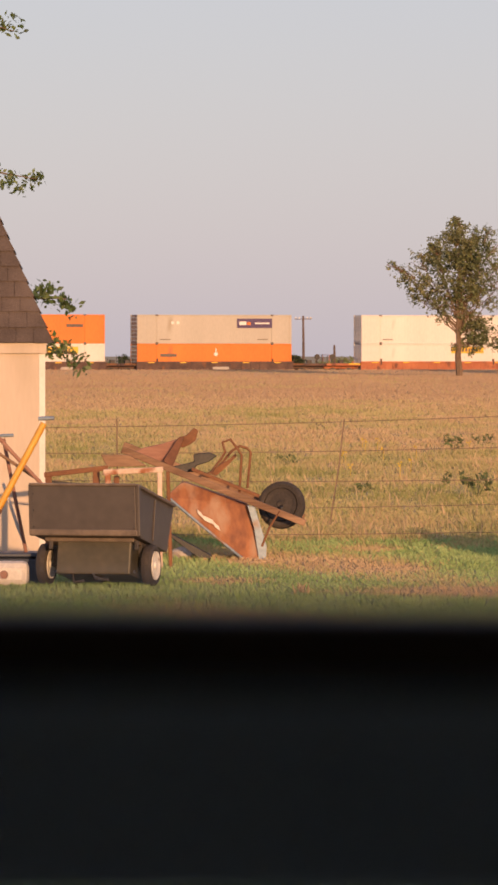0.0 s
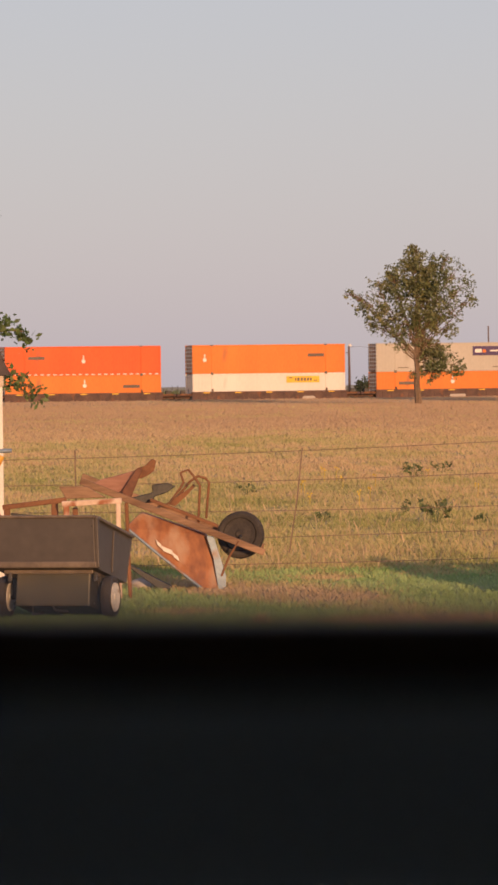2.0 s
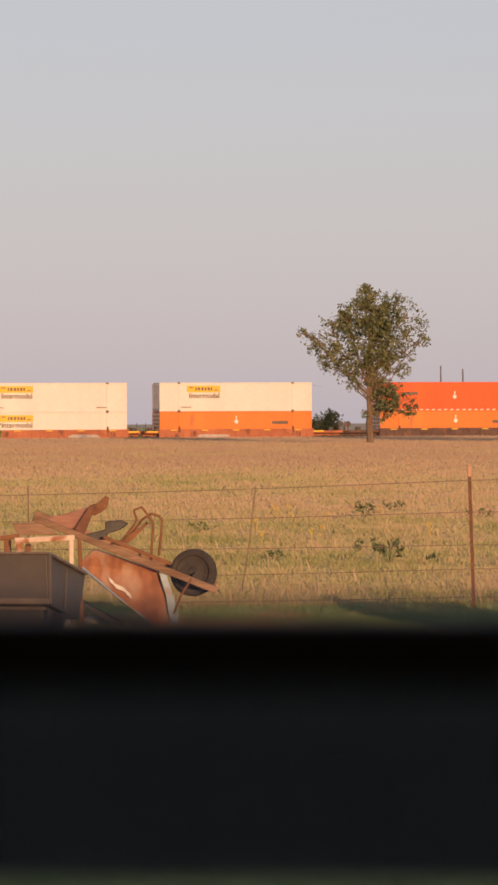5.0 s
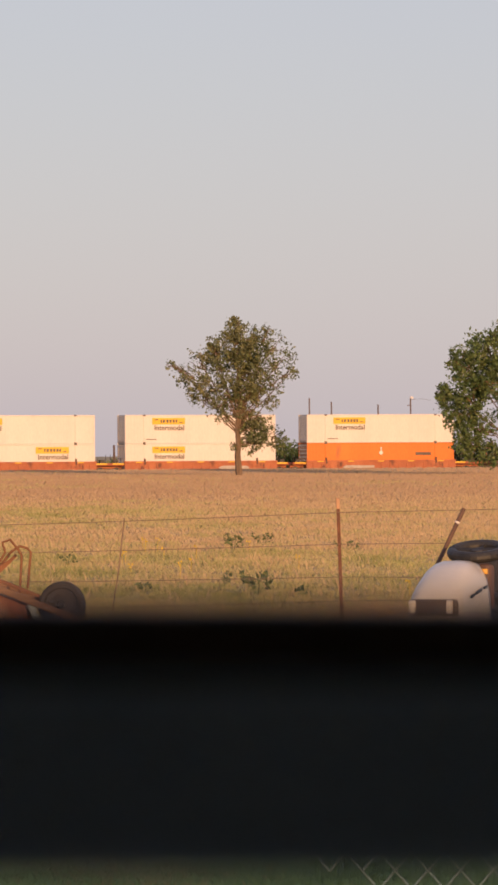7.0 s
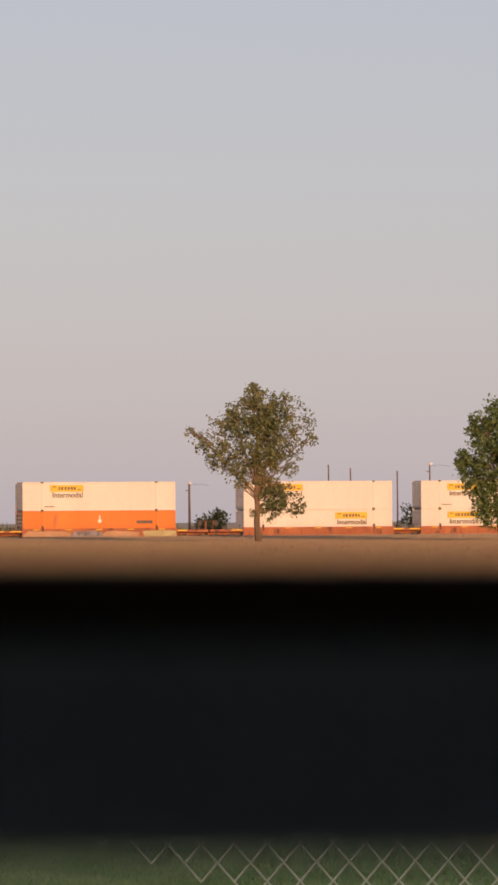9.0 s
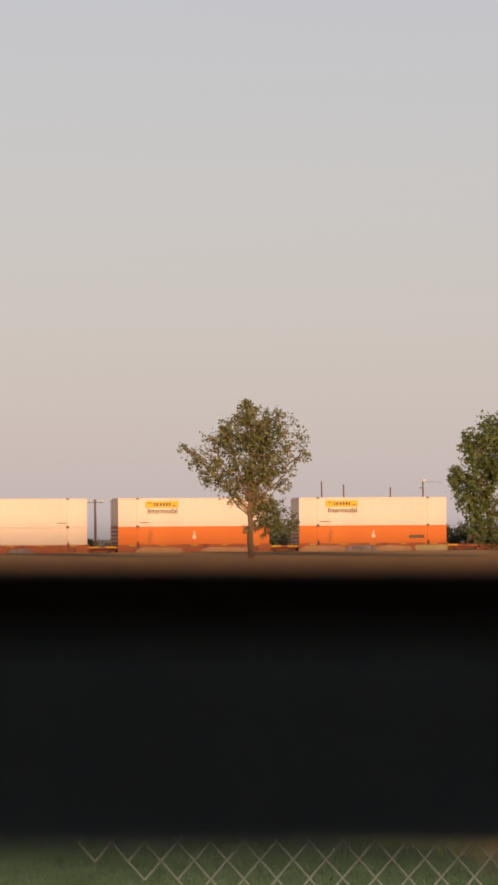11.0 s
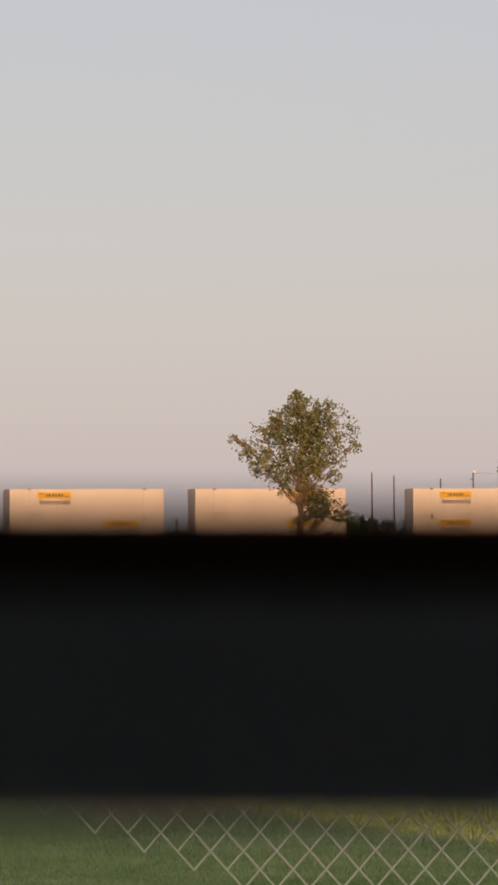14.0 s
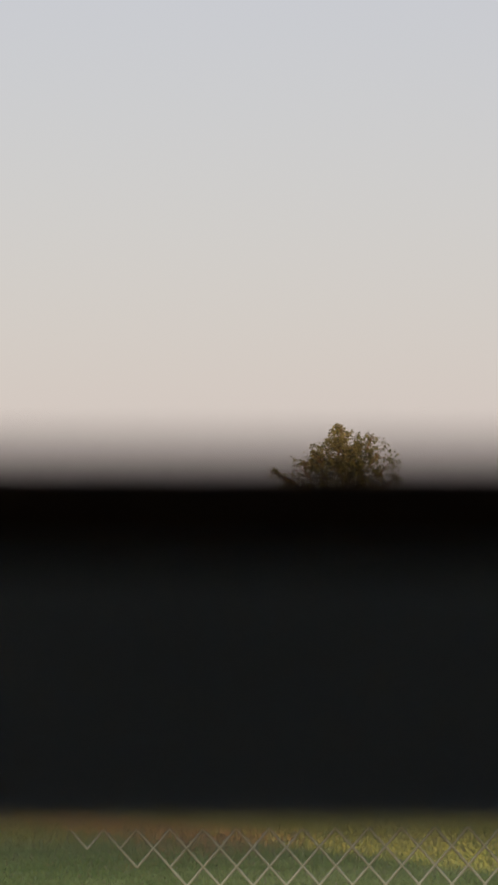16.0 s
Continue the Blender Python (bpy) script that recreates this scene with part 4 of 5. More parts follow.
# ---- shed ----
def build_shed():
    hw, hd, ez = 1.205, 1.2, 1.852
    s = thing("shed", pose(-1.835 - hw, 43.7 + hd, 0, 0, 0, 2.1), "small cream shed with a steep brown shingled roof", "shed")
    boards = 2
    for k in range(boards):
        w = 2 * hw / boards
        bm = bmesh.new()
        box(bm, (w - 0.003, 0.05, ez), (-hw + w * (k + 0.5), -hd + 0.025, ez / 2), bevel=0.004)
        part("siding_board", bm, M["siding"], s)
    for x, y, sx, sy in ((hw - 0.025, 0, 0.05, 2 * hd - 0.104), (-hw + 0.025, 0, 0.05, 2 * hd - 0.104), (0, hd - 0.025, 2 * hw, 0.05)):
        bm = bmesh.new()
        box(bm, (sx, sy, ez), (x, y, ez / 2))
        part("wall", bm, M["siding"], s)
    bm = bmesh.new()
    box(bm, (0.055, 0.07, ez - 0.1), (hw + 0.012, -hd + 0.03, ez / 2), bevel=0.005)
    part("corner_trim", bm, M["trim"], s, "white corner trim")
    # steep hipped roof: a deck under rows of shingles
    over, rise = 0.095, 3.05
    bm = bmesh.new()
    base = [bm.verts.new((sx * (hw + over - 0.03), sy * (hd + 0.02), ez)) for sx, sy in ((-1, -1), (1, -1), (1, 1), (-1, 1))]
    top = bm.verts.new((0, 0, ez + rise))
    bm.faces.new(base[::-1])
    for i in range(4):
        bm.faces.new((base[i], base[(i + 1) % 4], top))
    roof = part("roof", bm, M["shingle"], s)
    rows = 23
    for j in range(rows):
        f0, f1 = j / rows, (j + 1.12) / rows
        for sgn in range(2):
            half0, half1 = (hw + over) * (1 - f0), (hw + over) * max(0.0, 1 - f1)
            dep0, dep1 = (hd + 0.05) * (1 - f0), (hd + 0.05) * max(0.0, 1 - f1)
            n = max(2, int((2 * half0) / 0.15)) if j < 11 else 1
            for k in range(n):
                if sgn == 1 and k > 0:
                    continue
                jit = 0.0 if n == 1 else 0.012 * noise.noise((k * 1.3, j * 2.1, 5.0))
                a0, a1 = -half0 + 2 * half0 * k / n, -half0 + 2 * half0 * (k + 1) / n - (0.003 if k < n - 1 else 0)
                b0, b1 = max(-half1, min(half1, a0)), max(-half1, min(half1, a1))
                bm = bmesh.new()
                z0, z1 = ez + rise * f0, ez + rise * min(1.0, f1)
                t = 0.02 + jit
                if sgn == 0:
                    q = [(a0, -dep0 - t, z0 - jit), (a1, -dep0 - t, z0 - jit), (b1, -dep1 - 0.004, z1), (b0, -dep1 - 0.004, z1)]
                    r2 = [(a0, -dep0 + 0.01, z0), (a1, -dep0 + 0.01, z0), (b1, -dep1 + 0.01, z1), (b0, -dep1 + 0.01, z1)]
                else:
                    q = [(half0 + 0.02, -dep0, z0), (half0 + 0.02, dep0, z0), (half1 + 0.004, dep1, z1), (half1 + 0.004, -dep1, z1)]
                    r2 = [(half0 - 0.01, -dep0, z0), (half0 - 0.01, dep0, z0), (half1 - 0.01, dep1, z1), (half1 - 0.01, -dep1, z1)]
                va, vb = [bm.verts.new(p) for p in q], [bm.verts.new(p) for p in r2]
                bm.faces.new(va)
                for i in range(4):
                    bm.faces.new((va[i], vb[i], vb[(i + 1) % 4], va[(i + 1) % 4]))
                bmesh.ops.recalc_face_normals(bm, faces=bm.faces)
                ob = new("shingle", mesh_of("shingle", bm, M["shingle"]))
                ob.parent = roof
    bm = bmesh.new()
    box(bm, (2 * hw + 0.1, 0.02, 0.09), (0, -hd - 0.02, ez - 0.05), bevel=0.004)
    part("fascia", bm, M["siding"], s)


build_shed()


# ---- leafy tree beside the shed, only its branch ends in view ----
def build_side_tree():
    x0, y0 = -4.9, 52.0
    t = thing("tree", pose(x0, y0, 0), "leafy tree beside the shed with drooping branch ends", "tree")
    bm = bmesh.new()
    limb(bm, (0, 0, -0.2), (0.1, 0, 3.2), 0.2, 0.14, 0.2)
    clumps = [(-0.6, 0, 4.6, 1.2, 6), (0.1, 0.6, 5.8, 1.1, 5), (-1.2, -0.3, 3.6, 0.9, 4)]
    for x, y, z, r, _ in clumps:
        limb(bm, (0.1, 0, 3.0), (x, y, z), 0.08, 0.02, 0.3)
    for (ax, az), (bx, bz) in (((-3.6, 5.35), (-2.40, 5.05)), ((-3.4, 3.75), (-2.17, 3.54)), ((-2.45, 2.37), (-1.83, 2.31)), ((-2.5, 1.86), (-1.74, 1.74))):
        limb(bm, (0.1, 0, min(az, 4.0) - 0.3), (ax - x0, 0, az), 0.05, 0.025, 0.2)
        limb(bm, (ax - x0, 0, az), (bx - x0, 0, bz), 0.02, 0.004, 0.05)
        for k in range(9):
            f = k / 8
            sag = 0.07 * math.sin(f * 9 + az)
            clumps.append((ax + (bx - ax) * f - x0, 0.1 * math.sin(k), az + (bz - az) * f + sag, 0.07 + 0.06 * abs(math.sin(k * 1.9 + az)), 0.30))
    part("trunk", bm, M["bark"], t)
    leaves("crown", clumps, 4200, 0.036, M["leaf2"], t)


build_side_tree()


# ---- garden cart ----
def wheel(parent, m, radius, width, hub_material, name="wheel"):
    w = new(name)
    w.parent = parent
    w.matrix_basis = m
    bm = bmesh.new()
    prof = [(-width * 0.30, radius * 0.66), (-width * 0.46, radius * 0.72), (-width * 0.5, radius * 0.86), (-width * 0.36, radius * 0.97), (0, radius), (width * 0.36, radius * 0.97), (width * 0.5, radius * 0.86), (width * 0.46, radius * 0.72), (width * 0.30, radius * 0.66)]
    lathe(bm, prof, "x", 36)
    part("tyre", bm, M["rubber"], w)
    bm = bmesh.new()
    lathe(bm, [(-width * 0.50, 0.0), (-width * 0.54, radius * 0.13), (-width * 0.42, radius * 0.2), (-width * 0.43, radius * 0.5), (-width * 0.52, radius * 0.67), (width * 0.52, radius * 0.67), (width * 0.43, radius * 0.5), (width * 0.42, radius * 0.2), (width * 0.54, radius * 0.13), (width * 0.50, 0.0)], "x", 28)
    part("rim", bm, hub_material, w)
    return w


def build_cart():
    c = thing("garden_cart", pose(-1.232, 38.0, 0, 0, 0, -15.5), "dark grey metal two-wheeled garden cart tipped onto its drawbar", "garden cart")
    tilt = new("body")
    tilt.parent = c
    tilt.matrix_basis = pose(0, 0, 0.395, -10.5, 0, 0)
    w, ln, h = 0.815, 0.78, 0.365

    def piece(name, parent, label="", *boxes, material="cart"):
        bm = bmesh.new()
        for size, centre, bev in boxes:
            box(bm, size, centre, bevel=bev)
        if parent is not c:
            # both ends of the tray flare outwards towards the rim
            for v in bm.verts:
                v.co.y += max(v.co.z, 0) * 0.28 * (2 * v.co.y / ln - 1)
        return part(name, bm, M[material], parent, label)

    gate = piece("tailgate", tilt, "", ((w, 0.02, h), (0, 0.01, h / 2), 0.006))
    piece("top_rail", gate, "", ((w + 0.03, 0.035, 0.022), (0, 0.004, h + 0.002), 0.008), material="cart_edge")
    piece("bottom_rail", gate, "", ((w + 0.03, 0.04, 0.045), (0, -0.006, 0.018), 0.008), material="cart_edge")
    for sx in (-1, 1):
        side = piece("side_panel", tilt, "", ((0.02, ln, h), (sx * (w / 2 - 0.011), ln / 2 + 0.022, h / 2), 0.005))
        piece("rim_rail", side, "", ((0.045, ln, 0.025), (sx * (w / 2 + 0.004), ln / 2 + 0.022, h + 0.004), 0.008), material="cart_edge")
        piece("corner_strip", side, "", ((0.03, 0.045, h), (sx * (w / 2 + 0.012), 0.03, h / 2), 0.006))
        piece("rib", side, "", ((0.012, 0.03, h - 0.05), (sx * (w / 2 + 0.004), ln * 0.55, h / 2), 0.003))
        for z in (0.06, 0.18, 0.3):
            bm = bmesh.new()
            lathe(bm, [(-0.006, 0.0), (-0.006, 0.005), (0, 0.007)], "y", 10, (sx * (w / 2 - 0.015), -0.004 - 0.28 * z, z))
            part("bolt", bm, M["steel"], tilt)
    piece("front_panel", tilt, "", ((w, 0.02, h), (0, ln + 0.034, h / 2), 0.005))
    piece("bed", tilt, "", ((w - 0.03, ln - 0.02, 0.015), (0, ln / 2 + 0.012, 0.012), 0.0))
    piece("hopper", tilt, "lower hopper of olive-brown metal", ((0.58, 0.46, 0.27), (0.035, 0.38, -0.134), 0.012), material="hopper")
    piece("hopper_flange", tilt, "", ((0.70, 0.50, 0.03), (0.0, 0.38, -0.012), 0.006), material="cart_edge")
    for sx in (-0.3, 0.37):
        piece("hopper_lug", tilt, "", ((0.03, 0.02, 0.07), (sx, 0.14, -0.05), 0.004), material="steel")
    bm = bmesh.new()
    tube(bm, [(-0.40, 0.36, 0.158), (0.40, 0.36, 0.158)], 0.016, 10)
    part("axle", bm, M["steel"], c)
    for sx in (-1, 1):
        piece("axle_bracket", c, "", ((0.035, 0.05, 0.17), (sx * 0.335, 0.36, 0.24), 0.005), material="steel")
        wheel(c, pose(sx * 0.412, 0.36, 0.16), 0.16, 0.085, M["rim"])
    bm = bmesh.new()
    tube(bm, [(0, 0.6, 0.2), (0.0, 1.1, 0.10), (0, 1.7, 0.03)], 0.022, 8)
    part("drawbar", bm, M["steel"], c)
    for name, run, r in (("tie_rod", [(-0.30, 0.20, 0.115), (0.05, 0.22, 0.085), (0.34, 0.20, 0.12)], 0.012), ("latch_lever", [(0.02, 0.12, 0.13), (0.06, 0.10, 0.07), (0.16, 0.11, 0.06)], 0.012), ("spring", [(-0.14, 0.15, 0.12), (-0.12, 0.13, 0.04), (-0.04, 0.14, 0.05)], 0.010)):
        bm = bmesh.new()
        tube(bm, run, r, 8)
        part(name, bm, M["steel"], c)


build_cart()


# ---- heap with the upturned wheelbarrow ----
HY = 43.5


def build_barrow():
    b = thing("wheelbarrow", pose(0, HY, 0), "upturned rusty orange wheelbarrow with wooden handles", "wheelbarrow")
    side = [(-0.70, 0.545), (-0.565, 0.665), (-0.005, 0.47), (0.055, 0.30), (0.125, 0.004), (-0.05, 0.004)]
    tub = new("tub")
    tub.parent = b
    bm = bmesh.new()
    a = [bm.verts.new((x, -0.30, z)) for x, z in side]
    mid = [bm.verts.new((x, 0.0, z)) for x, z in side]
    c2 = [bm.verts.new((x, 0.30, z)) for x, z in side]
    # the bottom of the tray is narrower than its rim
    for ring, sgn in ((a, 1), (c2, -1)):
        for i in (1, 2):
            ring[i].co.y += sgn * 0.09
    n = len(side)
    bm.faces.new(a[::-1])
    bm.faces.new(c2)
    for r0, r1 in ((a, mid), (mid, c2)):
        for i in range(n - 2):
            bm.faces.new((r0[i], r0[i + 1], r1[i + 1], r1[i]))
    bmesh.ops.recalc_face_normals(bm, faces=bm.faces)
    bmesh.ops.bevel(bm, geom=[e for e in bm.edges if len(e.link_faces) == 2], offset=0.012, segments=2, affect="EDGES")
    part("tray", bm, M["rust_tub"], tub)
    bm = bmesh.new()
    tube(bm, [(-0.70, -0.305, 0.545), (-0.38, -0.31, 0.275), (-0.05, -0.305, 0.01)], 0.012, 8)
    part("rolled_rim", bm, M["tub_grey"], tub, "bare worn metal rim")
    bm = bmesh.new()
    prism(bm, [(-0.012, 0.465), (0.05, 0.45), (0.15, 0.12), (0.145, 0.004), (0.085, 0.006), (0.045, 0.27)], -0.326, -0.18)
    part("nose_plate", bm, M["tub_grey"], tub, "bare grey-blue nose plate")
    for x, z, w in ((-0.415, 0.390, 0.055), (-0.345, 0.338, 0.10), (-0.275, 0.285, 0.06)):
        bm = bmesh.new()
        prism(bm, [(x - w / 2, z + 0.045), (x + w / 2 - 0.012, z + 0.005), (x + w / 2, z - 0.035), (x - w / 2 + 0.012, z + 0.002)], -0.325, -0.30)
        part("label_mark", bm, M["plastic"], tub, "worn pale label")
    for y, dz in ((-0.34, 0.0), (0.22, 0.03)):
        bm = bmesh.new()
        d = Vector((0.478 + 1.08, 0, 0.315 - 0.943))
        ang = math.degrees(math.atan2(-d.z, d.x))
        box(bm, (d.length, 0.045, 0.058), (-0.301, y, 0.629 + dz), (0, ang, 0), bevel=0.008)
        part("handle", bm, M["wood"], b, "weathered wooden handle")
    wheel(b, pose(0.28, -0.05, 0.46, 0, 8, 78), 0.205, 0.10, M["rubber"])
    bm = bmesh.new()
    tube(bm, [(0.28, -0.33, 0.44), (0.28, 0.22, 0.47)], 0.012, 8)
    part("axle", bm, M["steel"], b)
    bm = bmesh.new()
    tube(bm, [(0.26, -0.36, 0.42), (0.17, -0.35, 0.27), (0.11, -0.33, 0.12)], 0.009, 6)
    part("brace", bm, M["rust"], b)
    legs = (((424, 872), (428, 806), (422, 796), (408, 778), (394, 783), (399, 800), (392, 812), (374, 836)), ((438, 866), (444, 802), (438, 795), (425, 791), (410, 800), (398, 815), (382, 834)))
    for k, run in enumerate(legs):
        bm = bmesh.new()
        tube(bm, [((u - 441) / 207, -0.25 + 0.4 * k, 1.75 - (v - 628) / 207) for u, v in run], 0.011, 8)
        part("leg", bm, M["rust"], b, "bent rusty tube leg")
    bm = bmesh.new()
    prism(bm, [(-0.36, 0.735), (-0.33, 0.75), (-0.16, 0.86), (-0.12, 0.90), (-0.10, 0.885), (-0.18, 0.80), (-0.28, 0.71)], -0.06, 0.04)
    part("leg_bracket", bm, M["rust"], b)
    bm = bmesh.new()
    box(bm, (0.62, 0.05, 0.03), (-0.20, -0.3, 0.66), (0, 22, 0), bevel=0.006)
    part("tray_rail", bm, M["rust"], b)


build_barrow()


def build_heap():
    def plate(name, outline, y0, y1, material, label, cat):
        bm = bmesh.new()
        prism(bm, outline, y0, y1)
        bmesh.ops.bevel(bm, geom=list(bm.edges), offset=0.006, segments=1, affect="EDGES")
        ob = part(name, bm, material)
        ob.matrix_world = pose(0, HY, 0)
        tagged(ob, label, cat)

    plate("rusty_sheet", [(-0.98, 0.915), (-0.90, 0.955), (-0.80, 0.975), (-0.60, 1.03), (-0.70, 0.86), (-0.78, 0.83)], -0.25, -0.16, M["redwood"], "reddish rusted sheet leaning on the heap", "scrap metal")
    plate("rusty_plate", [(-0.73, 0.845), (-0.60, 1.045), (-0.55, 1.035), (-0.655, 0.78)], -0.34, -0.30, M["postrust"], "dark rusty plate standing on edge in the heap", "scrap metal")
    plate("bent_angle_iron", [(-0.60, 1.045), (-0.535, 1.06), (-0.47, 1.125), (-0.432, 1.105), (-0.452, 1.02), (-0.50, 0.985), (-0.56, 0.955), (-0.62, 0.97)], -0.29, -0.26, M["rust"], "bent rust-red angle iron on top of the heap", "scrap metal")
    plate("plough_blade", [(-0.66, 0.79), (-0.47, 0.835), (-0.475, 0.90), (-0.34, 0.915), (-0.27, 0.885), (-0.35, 0.83), (-0.45, 0.80), (-0.47, 0.745), (-0.62, 0.75)], -0.18, -0.12, M["black"], "black metal plough blade in the heap", "scrap metal")
    plate("short_board", [(-1.26, 0.90), (-1.02, 0.90), (-0.86, 0.80), (-1.20, 0.795)], -0.42, -0.36, M["wood"], "short weathered board lying on the heap", "board")
    plate("dark_plank", [(-0.68, 0.215), (-0.66, 0.235), (-0.31, 0.045), (-0.32, 0.004), (-0.40, 0.004)], -0.5, -0.38, M["black"], "dark plank lying in the grass", "plank")
    plate("dark_beam", [(-0.70, 0.52), (-0.68, 0.55), (-0.38, 0.42), (-0.33, 0.37), (-0.36, 0.35)], 0.34, 0.42, M["black"], "dark beam behind the wheelbarrow", "beam")
    st = bmesh.new()
    bmesh.ops.create_icosphere(st, subdivisions=3, radius=1.0)
    for v in st.verts:
        k = 1 + 0.2 * noise.noise(v.co * 1.7)
        v.co = Vector((v.co.x * 0.11 * k, v.co.y * 0.1 * k, v.co.z * 0.06 * k))
    ob = part("stone", st, M["stone"])
    ob.matrix_world = pose(-0.56, HY - 0.2, 0.05)
    tagged(ob, "pale rounded stone in the grass", "stone")
    # angle-iron stand with flaking pale paint
    s = thing("metal_stand", pose(0, 41.5, 0), "rusty metal stand with flaking pale paint behind the cart", "stand")
    sc = 9000 / 41.5

    def pt(u, v, y=0.0):
        return ((u - 441) / sc, y, 1.75 - (v - 628) / sc)

    for name, run, r, m in (("beam", [pt(183, 837), pt(289, 832)], 0.028, "pinkframe"), ("leg", [pt(191, 838), pt(194, 1010)], 0.030, "pinkframe"), ("leg", [pt(283, 834), pt(284, 1010)], 0.024, "pinkframe"), ("upright", [pt(297, 836, 0.1), pt(302, 1008, 0.1)], 0.019, "rust"),
                            ("beam", [pt(76, 843, 0.25), pt(190, 830, 0.25)], 0.026, "rust"), ("leg", [pt(84, 842, 0.25), pt(84, 1004, 0.25)], 0.026, "rust"), ("leg", [pt(169, 832, 0.25), pt(169, 1004, 0.25)], 0.028, "rust"), ("brace", [pt(205, 845, 0.3), pt(205, 1004, 0.3)], 0.022, "rust"), ("cross_bar", [pt(90, 855, 0.3), pt(210, 868, 0.3)], 0.012, "black")):
        bm = bmesh.new()
        a, b = Vector(run[0]), Vector(run[1])
        d = b - a
        geom = bmesh.ops.create_cube(bm, size=1.0)["verts"]
        mm = Matrix.Translation((a + b) / 2) @ d.to_track_quat("Z", "Y").to_matrix().to_4x4() @ Matrix.Diagonal((r * 2, r * 1.6, d.length, 1))
        bmesh.ops.transform(bm, matrix=mm, verts=geom)
        bmesh.ops.bevel(bm, geom=list(bm.edges), offset=0.005, segments=1, affect="EDGES")
        part(name, bm, M[m], s)


build_heap()


# ---- clutter by the shed ----
def build_clutter():
    y = 38.6
    sc = 9000 / y

    def pt(u, v, dy=0.0):
        return ((u - 441) / sc, dy, 1.75 - (v - 628) / sc)

    def rod(name, label, cat, pieces):
        t = thing(name, pose(0, y, 0), label, cat)
        for pn, run, r, m in pieces:
            bm = bmesh.new()
            tube(bm, run, r, 10)
            part(pn, bm, M[m], t)

    rod("jack_handle", "amber yellow steel pole with a grey T-grip, leaning by the shed", "tool", (("shaft", [pt(-62, 1018), pt(0, 897), pt(78, 750)], 0.026, "amber"), ("grip", [pt(68, 742), pt(96, 741)], 0.016, "tub_grey"), ("socket", [pt(-52, 998, -0.01), pt(-2, 901, -0.01)], 0.032, "rust")))
    rod("garden_tool", "dark wooden tool handle leaning on the cart", "tool", (("handle", [pt(-40, 742), pt(0, 778), pt(40, 822), pt(74, 858)], 0.015, "redwood"),))
    rod("garden_tool", "thin weathered tool handle leaning on the cart", "tool", (("handle", [pt(-60, 765, 0.1), pt(0, 806, 0.1), pt(70, 853, 0.1)], 0.012, "wood"),))
    rod("garden_tool", "dark tool with a grey T-grip standing by the shed", "tool", (("handle", [pt(4, 778, 0.2), pt(20, 860, 0.2), pt(54, 1030, 0.2)], 0.014, "redwood"), ("grip", [pt(-14, 774, 0.2), pt(22, 772, 0.2)], 0.013, "tub_grey")))
    rod("garden_tool", "pale thin rod leaning by the shed", "tool", (("handle", [pt(2, 858, 0.3), pt(28, 935, 0.3), pt(50, 990, 0.3), pt(60, 1022, 0.3)], 0.012, "plastic"),))
    t = thing("storage_tote", pose(-1.86, y + 0.25, 0), "dark blue plastic tote on the grass", "tote")
    bm = bmesh.new()
    box(bm, (0.56, 0.36, 0.20), (0, 0, 0.10), bevel=0.02, taper=(1.06, 1.06))
    part("bin", bm, M["blue"], t)
    bm = bmesh.new()
    box(bm, (0.62, 0.42, 0.035), (0, 0, 0.222), bevel=0.012)
    part("lid", bm, M["blue"], t)
    t = thing("plastic_jug", pose(-1.81, y - 0.25, 0), "dirty white plastic jug lying on the lawn", "jug")
    bm = bmesh.new()
    box(bm, (0.30, 0.18, 0.19), (0, 0, 0.095), bevel=0.05)
    part("bottle", bm, M["plastic"], t)
    bm = bmesh.new()
    lathe(bm, [(-0.03, 0.0), (-0.03, 0.028), (0.0, 0.032), (0.02, 0.032)], "y", 18, (-0.035, -0.09, 0.09))
    part("cap", bm, M["redwood"], t, "dark red screw cap")


build_clutter()


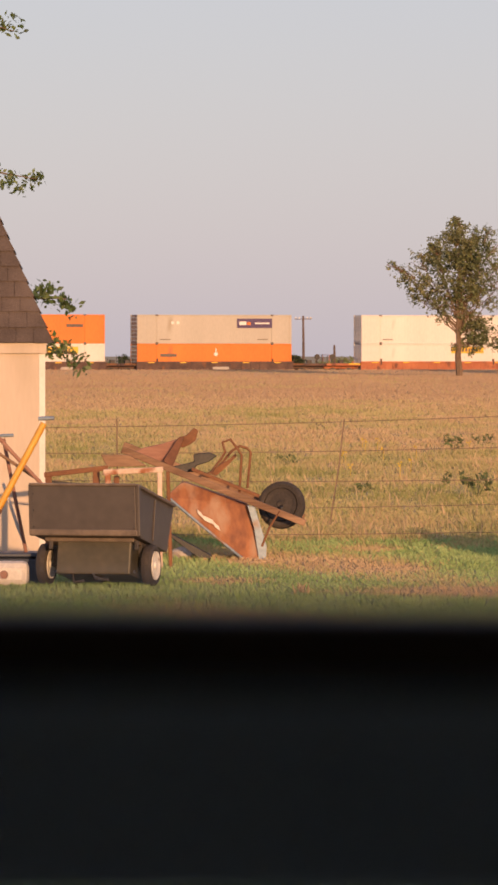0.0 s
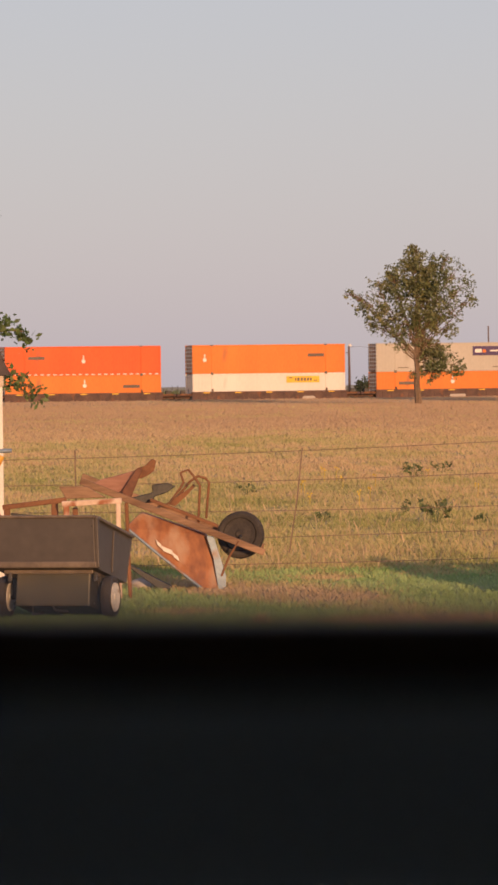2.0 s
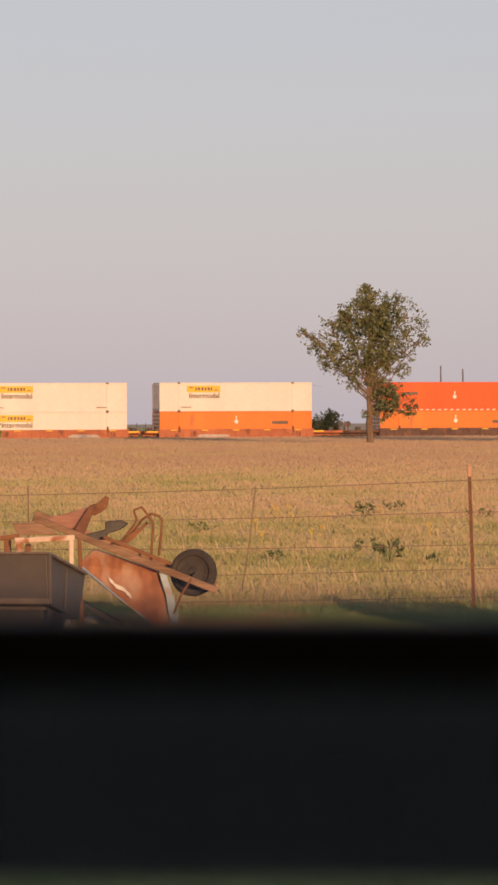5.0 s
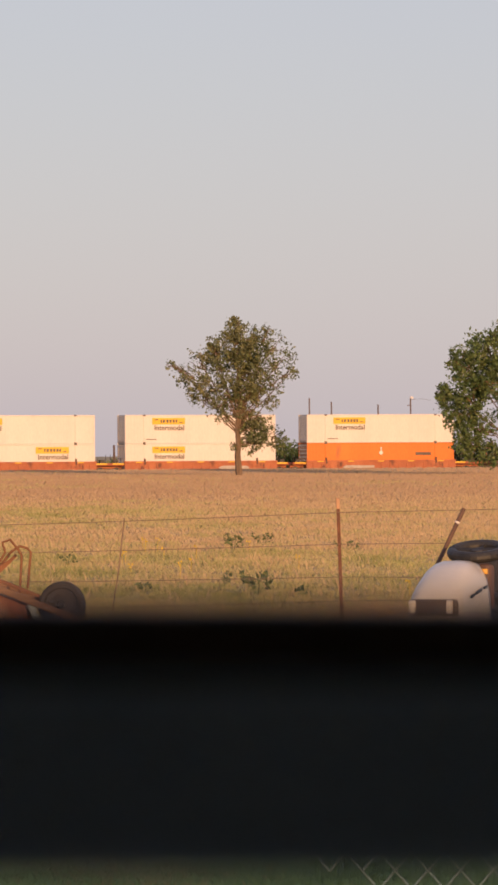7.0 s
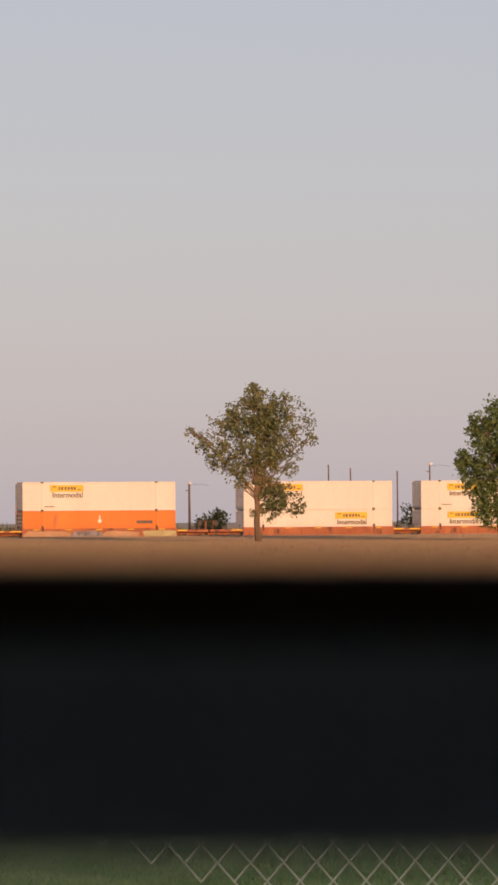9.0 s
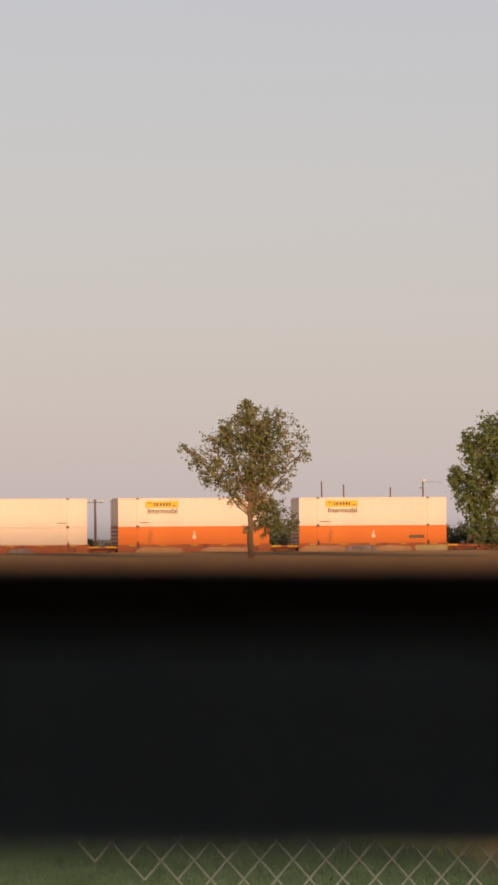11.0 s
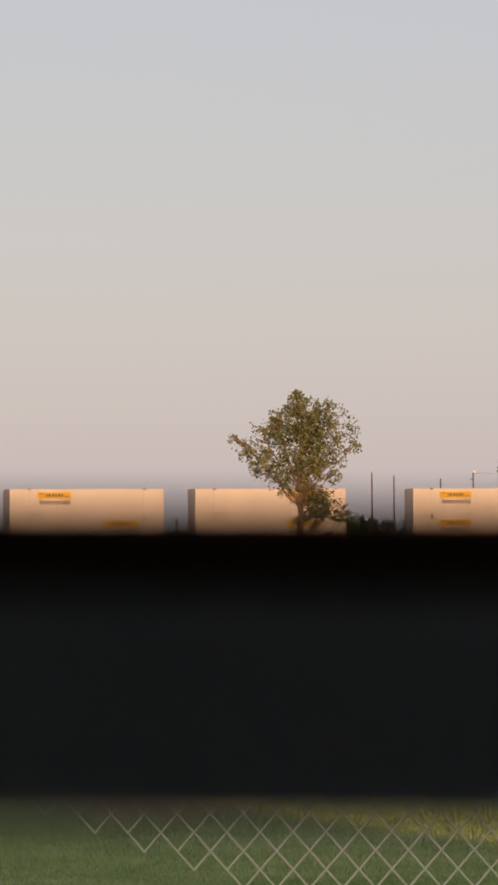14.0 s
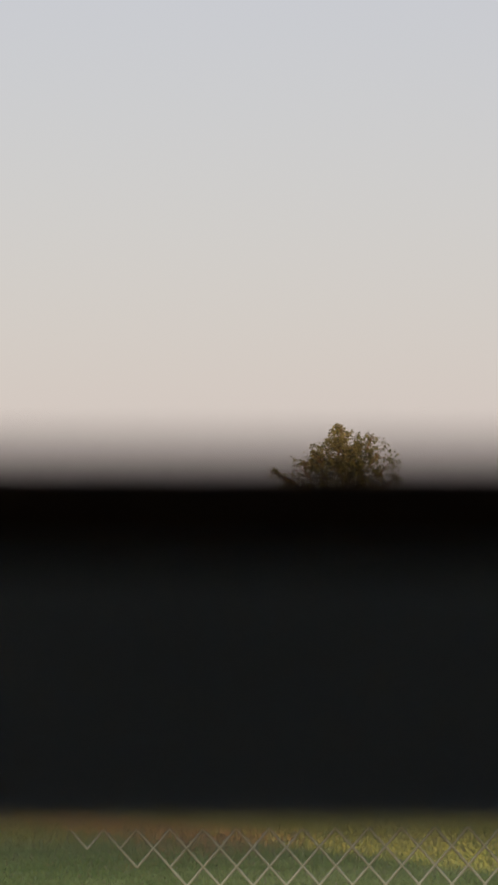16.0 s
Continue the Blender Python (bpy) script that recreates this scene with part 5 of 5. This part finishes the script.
# ---- riding mower and leaning pipe ----
def build_mower():
    m = thing("riding_mower", pose(3.30, 40.0, 0, 0, 0, -20), "cream riding mower with a domed hood and black steering wheel", "riding mower")
    bm = bmesh.new()
    # the hood: arched sections from the low nose back to the dash
    rings, base = [], 0.40
    for i in range(15):
        f = i / 14
        nose = 1 - (1 - min(f / 0.22, 1)) ** 2.2
        half = (0.235 + 0.02 * f) * (0.90 + 0.10 * nose)
        top = 0.655 + 0.235 * math.sin(min(f * 1.25, 1) * math.pi / 2) - (1 - nose) * 0.05
        ring = []
        for k in range(17):
            a = math.pi * k / 16
            cx, sz = math.cos(a), math.sin(a)
            ring.append(bm.verts.new((half * math.copysign(abs(cx) ** 0.62, cx), -0.42 + 0.78 * f, base + (top - base) * abs(sz) ** 0.62)))
        rings.append(ring)
    for r0, r1 in zip(rings, rings[1:]):
        for k in range(16):
            bm.faces.new((r0[k], r0[k + 1], r1[k + 1], r1[k]))
    bm.faces.new(rings[0])
    bm.faces.new(rings[-1][::-1])
    bmesh.ops.recalc_face_normals(bm, faces=bm.faces)
    for f in bm.faces:
        f.smooth = len(f.verts) == 4
    hood = part("hood", bm, M["hood"], m)
    bm = bmesh.new()
    box(bm, (0.40, 0.05, 0.13), (0, -0.425, 0.535), bevel=0.02)
    part("grille", bm, M["ink"], hood, "dark headlight panel")
    for x in (-0.165, 0.135):
        bm = bmesh.new()
        box(bm, (0.055, 0.03, 0.105), (x, -0.447, 0.54), bevel=0.012)
        part("headlight", bm, M["rim"], hood, "pale oblong headlight")
    for k, (y, w2) in enumerate(((-0.16, 0.10), (0.0, 0.16), (0.17, 0.08))):
        bm = bmesh.new()
        box(bm, (0.012, w2, 0.022), (0.246 + 0.008 * k, y, 0.62 + 0.03 * k), (8, 0, 0))
        part("side_lettering", bm, M["blue"], hood, "dark blue lettering bars")
    bm = bmesh.new()
    pts = [(0.205 * math.cos(a), 0.205 * math.sin(a), 0) for a in (2 * math.pi * k / 28 for k in range(29))]
    tube(bm, pts, 0.046, 12)
    tube(bm, [(-0.2, 0, 0), (0.2, 0, 0.001)], 0.032, 8)
    tube(bm, [(0, 0.2, 0), (0.002, 0, -0.02)], 0.018, 8)
    lathe(bm, [(-0.05, 0.0), (-0.05, 0.07), (0.02, 0.06), (0.03, 0.0)], "z", 16)
    sw = part("steering_wheel", bm, M["black"], m, "black steering wheel")
    sw.matrix_basis = pose(0.10, 0.55, 0.955, 13, 0, 0)
    bm = bmesh.new()
    tube(bm, [(0.04, 0.50, 0.55), (0.04, 0.545, 0.95)], 0.05, 10)
    part("steering_column", bm, M["black"], m)
    bm = bmesh.new()
    box(bm, (0.44, 0.16, 0.40), (0.03, 0.45, 0.66), bevel=0.04)
    part("dash_panel", bm, M["well_dark"], m, "dark brown dash panel")
    bm = bmesh.new()
    box(bm, (0.5, 0.7, 0.16), (0.1, 0.75, 0.42), bevel=0.03)
    box(bm, (0.42, 1.6, 0.12), (0.0, 0.4, 0.34), bevel=0.02)
    part("chassis", bm, M["black"], m)
    bm = bmesh.new()
    box(bm, (0.46, 0.42, 0.10), (0.1, 1.05, 0.56), bevel=0.04)
    box(bm, (0.46, 0.10, 0.34), (0.1, 1.26, 0.72), (-10, 0, 0), bevel=0.04)
    part("seat", bm, M["black"], m)
    bm = bmesh.new()
    box(bm, (1.0, 0.7, 0.14), (0.02, 0.5, 0.18), bevel=0.04)
    part("mower_deck", bm, M["hood"], m)
    for x in (-0.36, 0.40):
        wheel(m, pose(x, -0.12, 0.19), 0.19, 0.14, M["rim"])
        wheel(m, pose(x, 1.05, 0.25), 0.25, 0.2, M["rim"])
    bm = bmesh.new()
    box(bm, (0.06, 0.04, 0.045), (0.2, 0.36, 0.80), bevel=0.01)
    part("reflector", bm, M["amber"], m, "amber reflector")
    p = thing("leaning_pipe", pose(0, 41.3, 0), "dark rusty pipe with a pale band leaning by the mower", "pipe")
    sc = 9000 / 41.3
    top, low = Vector(((1213 - 441) / sc, 0, 1.75 - (728 - 628) / sc)), Vector(((1160 - 441) / sc, 0, 1.75 - (838 - 628) / sc))
    d = top - low
    foot = top - d * (top.z / d.z)
    bm = bmesh.new()
    tube(bm, [foot, low, top], 0.0175, 10)
    part("tube", bm, M["well_dark"], p)
    bm = bmesh.new()
    tube(bm, [top - d * 0.24, top - d * 0.21], 0.0185, 10)
    part("band", bm, M["pale"], p, "pale band")


build_mower()


# ---- weeds and flowers ----
def build_weeds():
    for x, y, w, h, n in ((2.78, 62.0, 0.42, 0.30, 130), (2.55, 66.0, 0.16, 0.2, 24), (3.62, 90.0, 0.36, 0.32, 110), (4.4, 96.0, 0.5, 0.24, 60), (1.45, 64.0, 0.2, 0.13, 30), (3.3, 62, 0.2, 0.13, 24), (5.6, 90.0, 0.6, 0.2, 50), (0.6, 80, 0.3, 0.2, 30)):
        t = thing("weed", pose(x, y, 0), "dark green broad-leaved weed in the dry field", "weed", "weeds in the field")
        bm = bmesh.new()
        for k in range(6):
            a = k * 1.05
            tube(bm, [(0, 0, -0.02), (math.cos(a) * w * 0.3, math.sin(a) * w * 0.3, h * (0.7 + 0.3 * math.sin(k * 2.2)))], [0.008, 0.003], 5)
        part("stem", bm, M["weed"], t)
        leaves("foliage", [(math.cos(k) * w * 0.35, math.sin(k) * w * 0.3, h * (0.45 + 0.4 * abs(math.sin(k * 1.7))), h * 0.22, 1) for k in range(7)], n, 0.035, M["weed"], t)
    n = 13
    x, y = np.random.uniform(1.0, 4.6, n), np.random.uniform(58, 98, n)
    bm = bmesh.new()
    for a, b in zip(x, y):
        hh = np.random.uniform(0.16, 0.27)
        tube(bm, [(a, b, 0), (a + 0.01, b, hh)], 0.004, 4)
        for k in range(3):
            box(bm, (0.022, 0.012, 0.022), (a + np.random.normal(0, 0.025), b, hh + np.random.normal(0, 0.015)), (0, 45, 0))
    tagged(part("yellow_flowers", bm, M["flower"]), "small yellow wildflowers among the dry grass", "flowers", kind="stuff")


build_weeds()


def build_tuft():
    n = 26
    x, y = 0.385 + np.random.normal(0, 0.03, n), 36.9 + np.random.normal(0, 0.05, n)
    ob = blades("dry_tuft", x, y, np.random.uniform(0.05, 0.1, n), np.full(n, 0.007), M["dry"], 0.25)
    tagged(ob, "small tuft of pale dry straw on the lawn", "grass tuft", kind="stuff")


build_tuft()


# ---- movement ----
def motions():
    for ob, q, z in moving:
        walk(ob, [(t, on_track(q + 14.7787 * t + 0.00195 * t * t + 0.000928 * t ** 3, 0, z)) for t in range(0, 17, 2)])


motions()
